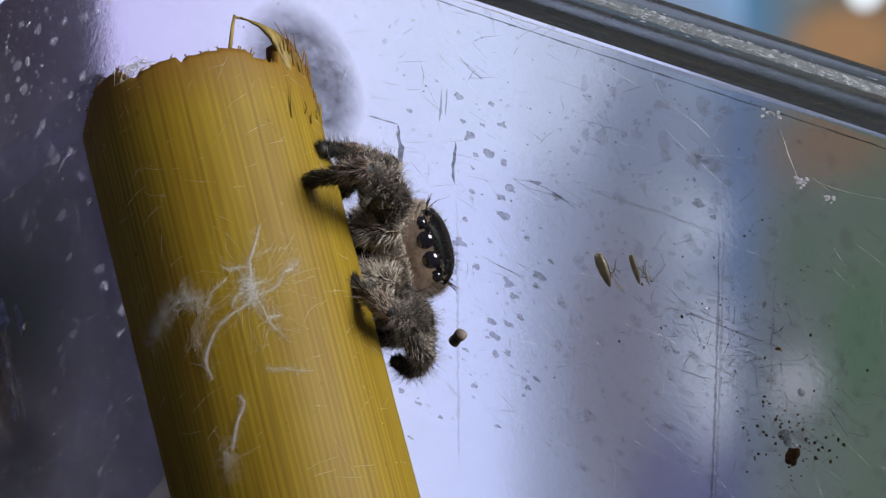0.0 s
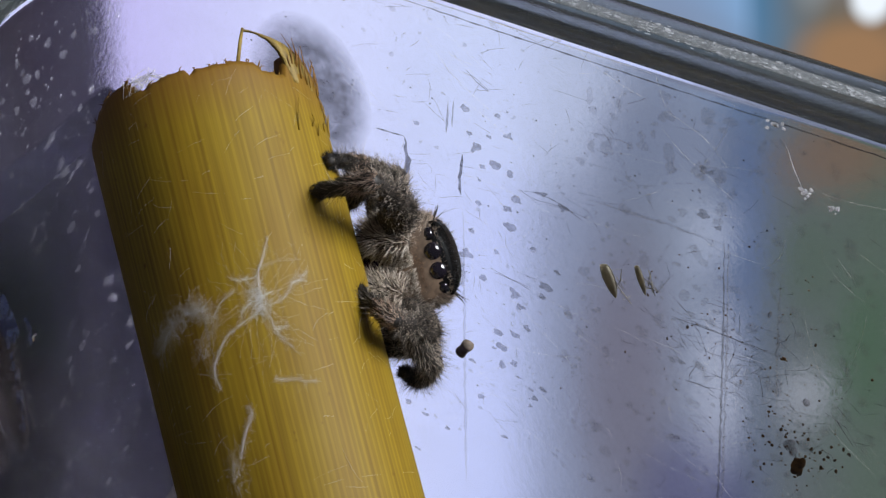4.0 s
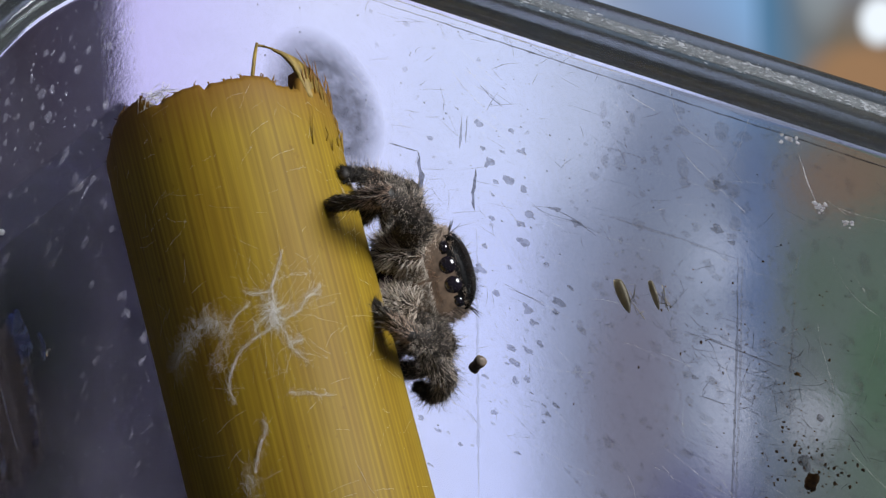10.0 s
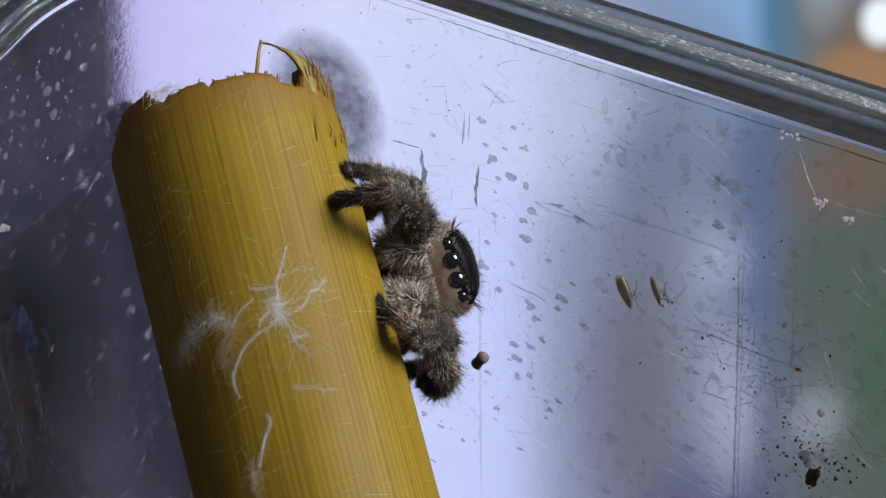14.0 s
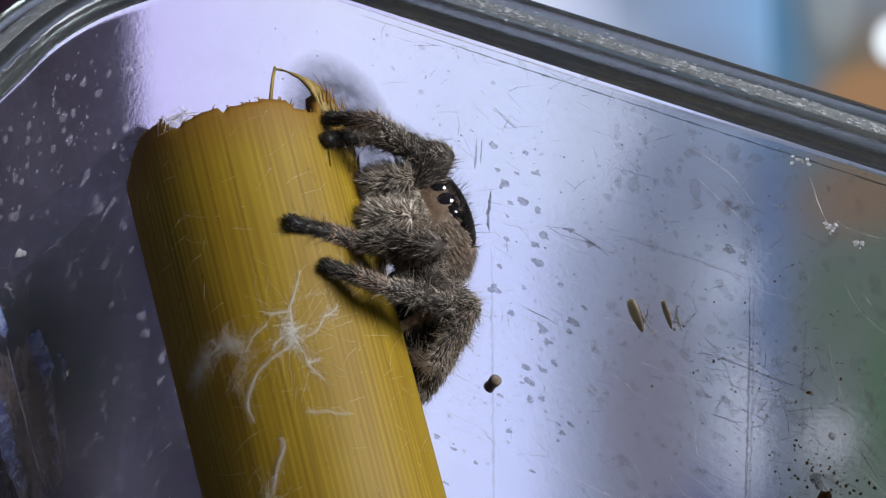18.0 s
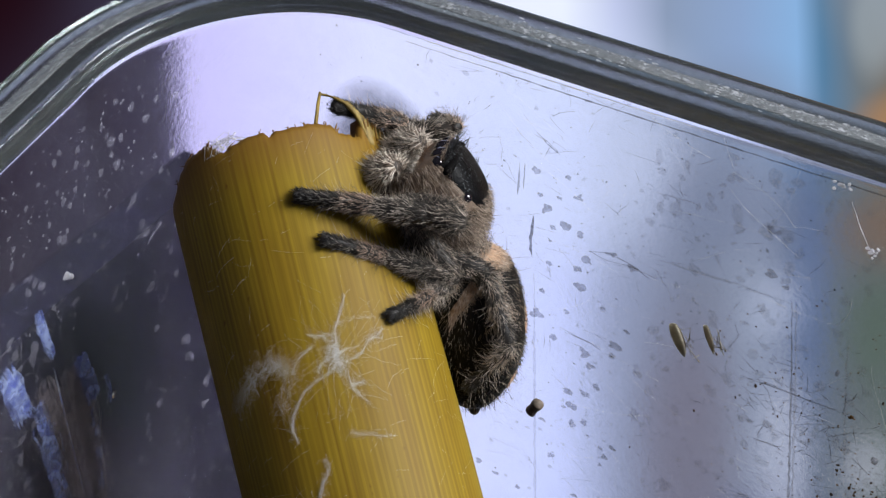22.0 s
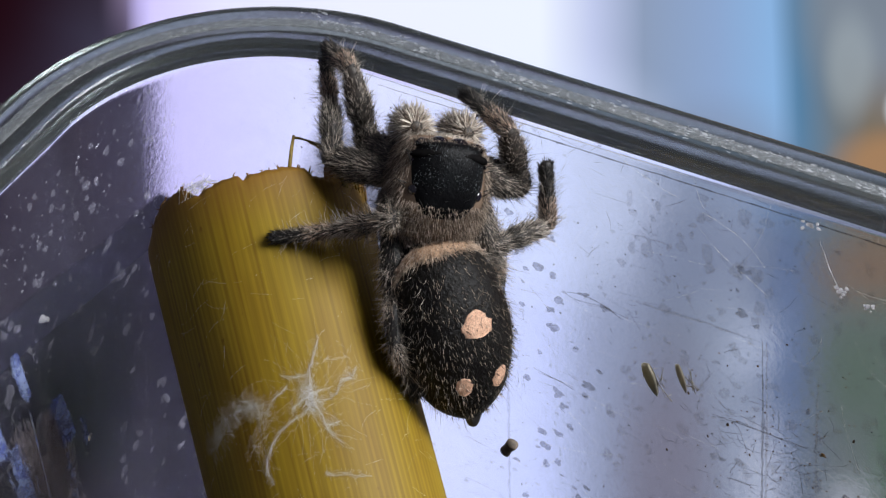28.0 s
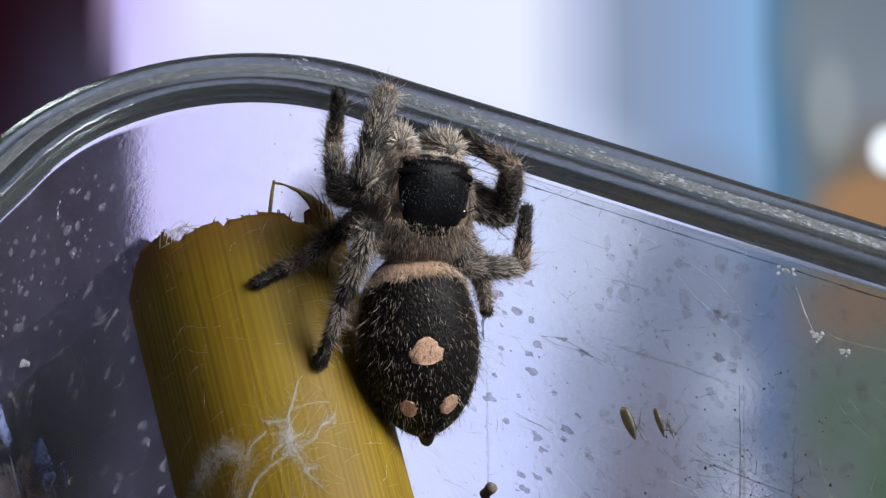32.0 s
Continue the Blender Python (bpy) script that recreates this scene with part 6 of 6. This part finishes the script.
    tagged(part("brow_fringe", *bristle_mesh(place, way, 0.1 + 0.16 * rng.random(200), np.full(200, 0.012), rng, 0.2), HAIR_FACE, head), kind="stuff")
    place, normal = body_points(prof, 260, rng, 0.82, (0.48, 0.8), (50, 130))
    verts, faces = bristle_mesh(place + normal * 0.1, normal * 0.2 + np.array((-1, 0, 0)) + rng.normal(size=place.shape) * 0.3, 0.03 + 0.05 * rng.random(260), np.full(260, 0.006), rng, 0.2)
    tagged(part("cap_scales", verts, faces, HAIR_CAP, head), kind="stuff")
    # jaws
    for s in (1, -1):
        verts, faces, _ = body_shape(((0, 0.42, 0.42, 0), (0.4, 0.6, 0.55, 0), (1.2, 0.58, 0.5, 0), (1.8, 0.4, 0.38, 0), (2.0, 0.1, 0.1, 0)), 12, 14)
        m = frame_from(Vector((0.2, 0, -1)), Vector((1, 0, 0)), Vector((1.75, s * 0.55, -0.75)))
        part("jaw", [in_metres(m) @ Vector(v) for v in verts], faces, JAW, head, "dark iridescent jaw")
    # feelers: two pieces each, in one mesh, thickly furred
    for s in (1, -1):
        palp = None
        for name, a, b, r, count, reach in (("feeler", (1.5, s * 1.0, -0.8), (2.85, s * 1.22, -0.6), 0.42, 700, 0.36), ("feeler_tip", (2.8, s * 1.22, -0.35), (2.6, s * 1.12, -2.6), 0.62, 1500, 0.5)):
            a, b = Vector(a), Vector(b)
            size = (b - a).length
            verts, faces, prof = body_shape(((-0.1, r * 0.5, r * 0.5, 0), (size * 0.2, r * 0.9, r * 0.9, 0), (size * 0.6, r, r, 0), (size * 0.9, r * 0.8, r * 0.8, 0), (size * 1.05, 0.08, 0.08, 0)), 12, 14)
            m = in_metres(frame_from(b - a, Vector((1, 0, 0.3)), a))
            piece = part(name, [m @ Vector(v) for v in verts], faces, CUTICLE_LEG, spider if palp is None else palp, "pale furry feeler" if palp is None else "")
            place, normal = body_points(prof, count, rng)
            way = normal * 0.75 + np.array((0.7, 0, 0)) + rng.normal(size=(count, 3)) * 0.13
            upper = place[:, 0] < (0.16 * size if palp else 9)
            for cut, material in ((upper, HAIR_FACE), (~upper, HAIR_PALE)):
                n = int(cut.sum())
                if n:
                    verts, faces = bristle_mesh(place[cut], way[cut], reach * (0.7 + 0.8 * rng.random(n)), np.full(n, 0.0125), rng, 0.14)
                    tagged(part("feeler_fur", [m @ Vector(v) for v in verts], faces, material, piece if palp is None else palp), kind="stuff")
            tufts = 60 if palp is None else 480
            place, normal = body_points(prof, tufts, rng)
            way = normal + np.array((0.55, 0, 0)) + rng.normal(size=(tufts, 3)) * 0.22
            verts, faces = bristle_mesh(place, way, reach * (1.0 + 0.75 * rng.random(tufts)), np.full(tufts, 0.027), rng, 0.16)
            tagged(part("feeler_tuft", [m @ Vector(v) for v in verts], faces, HAIR_PALE if palp is None else HAIR_CREAM, piece if palp is None else palp, "clumped cream tufts"), kind="stuff")
            palp = palp or piece
        SPIDER_PARTS["feeler_left" if s > 0 else "feeler_right"] = palp


def build_abdomen(spider, rng):
    verts, faces, prof = body_shape(ABDOMEN_SHAPE, 36, 36, 0.95, 0.02)
    abdomen = part("abdomen", verts, faces, ABDOMEN_SKIN, spider, "plump black hairy abdomen with orange spots")
    verts, faces = front_band(prof, 0.36, 0.95, 0.05, 0.08)
    part("front_band", verts, faces, TAN_SCALES, abdomen, "tan band round the front edge")
    count = 1900
    angle, shift = rng.uniform(-30, 210, count), rng.uniform(-0.46, 0.4, count)
    place = np.array([body_at(prof, band_line(a) + d, a, 0.03, 0.95) for a, d in zip(angle, shift)])
    way = np.stack([np.full(count, -0.8), np.cos(np.radians(angle)), np.sin(np.radians(angle))], 1) + rng.normal(size=(count, 3)) * 0.2
    tagged(part("band_fur", *bristle_mesh(place, way, 0.15 + 0.3 * rng.random(count), np.full(count, 0.013), rng, 0.2), HAIR_TAN, abdomen), kind="stuff")
    for x0, size, side, lump in ((-4.15, 0.64, 0, 1.05), (-6.8, 0.46, 19, 0.95), (-6.8, 0.42, -19, 0.9)):
        rows = []
        for k in range(9):
            f = -1 + 2 * k / 8
            half = math.sqrt(max(1 - f * f, 0.03)) * (1 - 0.42 * f if side == 0 else 1) * (1 + 0.13 * math.sin(k * 2.1 + side))
            ry = np.interp(-(x0 + f * size), -prof[:, 0], prof[:, 1])
            span = math.degrees(size * half * lump / max(ry, 0.5)) * 1.05
            rows.append((x0 + f * size, 90 + side * 1.35 - span + rng.normal() * 0.8, 90 + side * 1.35 + span + rng.normal() * 0.8))
        part("spot", *top_patch(prof, rows, 0.95, 0.05, 0.07), SPOT_ORANGE, abdomen, "orange-tan spot of scales")
    verts, faces, _ = body_shape(((-8.0, 0.5, 0.45, -0.15), (-8.4, 0.42, 0.38, -0.2), (-8.75, 0.3, 0.26, -0.25), (-8.9, 0.1, 0.1, -0.25)), 8, 12, 1.0, 0.3)
    part("spinneret", verts, faces, CUTICLE_DARK, abdomen, "dark spinnerets at the tip")
    fur("bristles", prof, 2300, abdomen, HAIR_ABDOMEN, rng, (0.16, 0.36), 0.0125, (-1.1, 0, 0), 0.95, (0.03, 1.0), curl=0.35)
    fur("side_bristles", prof, 460, abdomen, HAIR_LONG, rng, (0.5, 1.1), 0.0088, (-0.75, 0, 0), 0.95, (0.02, 1.0), (-240, 60), curl=0.3)
    fur("front_bristles", prof, 150, abdomen, HAIR_PALE, rng, (0.5, 1.0), 0.009, (0.7, 0, 0), 0.95, (0.02, 0.12), (20, 160), curl=0.2)
    # flat shining scales on the black back
    place, normal = body_points(prof, 700, rng, 0.95, (0.15, 0.97), (0, 180))
    verts, faces = bristle_mesh(place + normal * 0.05, normal * 0.12 + np.array((-1, 0, 0)) + rng.normal(size=place.shape) * 0.25, 0.08 + 0.14 * rng.random(700), np.full(700, 0.015), rng, 0.5)
    tagged(part("scale_cover", verts, faces, HAIR_ABDOMEN, abdomen), kind="stuff")
    SPIDER_PARTS["abdomen"] = abdomen
    verts, faces, _ = body_shape(((-0.6, 0.35, 0.35, 0), (0, 0.45, 0.45, 0), (0.7, 0.5, 0.45, 0)), 6, 12)
    part("waist", [(v[0] + PEDICEL[0] * MM, v[1], v[2] + PEDICEL[2] * MM) for v in verts], faces, CUTICLE_DARK, spider, "narrow dark waist")


# bands of hair along each leg piece: span, share of the hairs, colour
REAR_BANDS = {"femur": (((0.0, 0.75), 0.75, HAIR_LEG), ((0.75, 1.0), 0.3, HAIR_DARK)), "tibia": (((0.0, 0.3), 0.3, HAIR_PALE), ((0.3, 0.5), 0.22, HAIR_DARK), ((0.48, 0.72), 0.3, HAIR_PALE), ((0.72, 1.0), 0.25, HAIR_DARK)),
              "tarsus": (((0.0, 0.42), 0.6, HAIR_PALE), ((0.4, 0.74), 0.45, HAIR_DARK))}
LEG_BANDS = {"femur": (((0.0, 1.0), 1.0, HAIR_LEG),), "tibia": (((0.0, 0.36), 0.42, HAIR_LEG), ((0.36, 0.68), 0.3, HAIR_DARK), ((0.66, 1.0), 0.36, HAIR_PALE)),
             "tarsus": (((0.0, 0.42), 0.6, HAIR_TARSUS), ((0.4, 0.74), 0.45, HAIR_DARK))}


def build_legs(spider, rng):
    for leg in LEGS:
        k = LEG_SIZE[leg[1]]
        for name, size, rows, bristles, reach in (
                ("femur", FEMUR, ((-0.25, 0.38, 0.38), (0.3, 0.55, 0.58), (1.6, 0.6, 0.68), (2.8, 0.54, 0.56), (3.35, 0.34, 0.34)), 1750, (0.35, 0.85)),
                ("tibia", TIBIA, ((-0.3, 0.28, 0.28), (0.1, 0.44, 0.44), (0.9, 0.42, 0.41), (1.15, 0.36, 0.35), (1.4, 0.43, 0.43), (2.6, 0.42, 0.42), (3.3, 0.3, 0.3), (3.6, 0.2, 0.2)), 1600, (0.35, 0.85)),
                ("tarsus", TARSUS, ((-0.2, 0.22, 0.22), (0.2, 0.33, 0.33), (1.0, 0.31, 0.31), (1.6, 0.26, 0.26), (2.5, 0.24, 0.25), (2.85, 0.2, 0.22), (3.0, 0.08, 0.08)), 1150, (0.25, 0.6))):
            thick = (0.9 + 0.1 * k) * (1.08 if leg[1] in "12" else 0.94)
            stops = [(x * k, a * thick * k, b * thick * k, 0) for x, a, b in rows]
            verts, faces, prof = body_shape(stops, 16, 14, 1.0, 0.05)
            piece = part("leg_" + name, verts, faces, CUTICLE_LEG if name != "tarsus" and leg[1] != "4" else CUTICLE_DARK, spider, {"femur": "thick furry upper leg", "tibia": "grey-banded furry lower leg", "tarsus": "slim leg end with a black foot"}[name])
            for span, share, material in (REAR_BANDS if leg[1] == "4" else LEG_BANDS)[name]:
                fur("bristles", prof, int(bristles * share * (0.62 if leg[1] == "4" else 0.85)), piece, material, rng, (0.15, 0.34), 0.0155, (1.7, 0, 0.05), span=span, curl=0.2)
                fur("bristles", prof, int(bristles * share * (0.16 if leg[1] == "4" else 0.3)), piece, material, rng, reach, 0.0095, (1.5, 0, 0.05), span=span, curl=0.16)
            fur("long_bristles", prof, 150, piece, HAIR_LONG if leg[1] in "12" else HAIR_PALE, rng, (0.5, 1.1), 0.0088, (0.6 if leg[1] in "12" else 0.25, 0, 0.1), span=(0.0, 0.95 if name != "tarsus" else 0.7))
            if name != "femur" and leg[1] in "34":
                for span in (((0.12, 0.34), (0.56, 0.72)) if name == "tibia" else ((0.1, 0.4),)):
                    fur("pale_tuft", prof, 70, piece, HAIR_TAN, rng, (0.4, 0.85), 0.0095, (0.8, 0, 0), span=span)
            if name == "tarsus":
                foot = [(2.05 * k, 0.23 * k, 0.24 * k, 0), (2.5 * k, 0.27 * k, 0.3 * k, 0), (2.9 * k, 0.26 * k, 0.29 * k, 0), (3.05 * k, 0.1, 0.12, 0)]
                verts, faces, prof = body_shape(foot, 10, 14)
                sole = part("foot", verts, faces, CUTICLE_DARK, piece, "black furry foot pad")
                place, normal = body_points(prof, 260, rng)
                verts, faces = bristle_mesh(place, normal * 0.5 + np.array((1, 0, 0)) + rng.normal(size=place.shape) * 0.15, 0.12 + 0.2 * rng.random(260), np.full(260, 0.02), rng, 0.15)
                tagged(part("foot_fur", verts, faces, HAIR_BLACK, piece), kind="stuff")
            SPIDER_PARTS[leg + name] = piece


SPIDER = tagged(new("jumping_spider"), "grey-brown furry jumping spider with a black orange-spotted abdomen", "spider")


def build_spider():
    rng = np.random.default_rng(5)
    build_head(SPIDER, rng)
    build_abdomen(SPIDER, rng)
    build_legs(SPIDER, rng)


build_spider()


# ---- what moves ----
def motions():
    times = [0.0, 6.0, 11.0, 16.0, 16.3] + [16.5 + 0.125 * k for k in range(105)] + [30.0, 31.0, 32.0]
    rows, parts = [], {name: [] for name in SPIDER_PARTS}
    for t in times:
        root, found = spider_poses(t)
        rows.append((t, BENCH @ in_metres(root)))
        for name in SPIDER_PARTS:
            parts[name].append((t, in_metres(found[name])))
    walk(SPIDER, rows)
    for name, ob in SPIDER_PARTS.items():
        walk(ob, parts[name])


motions()
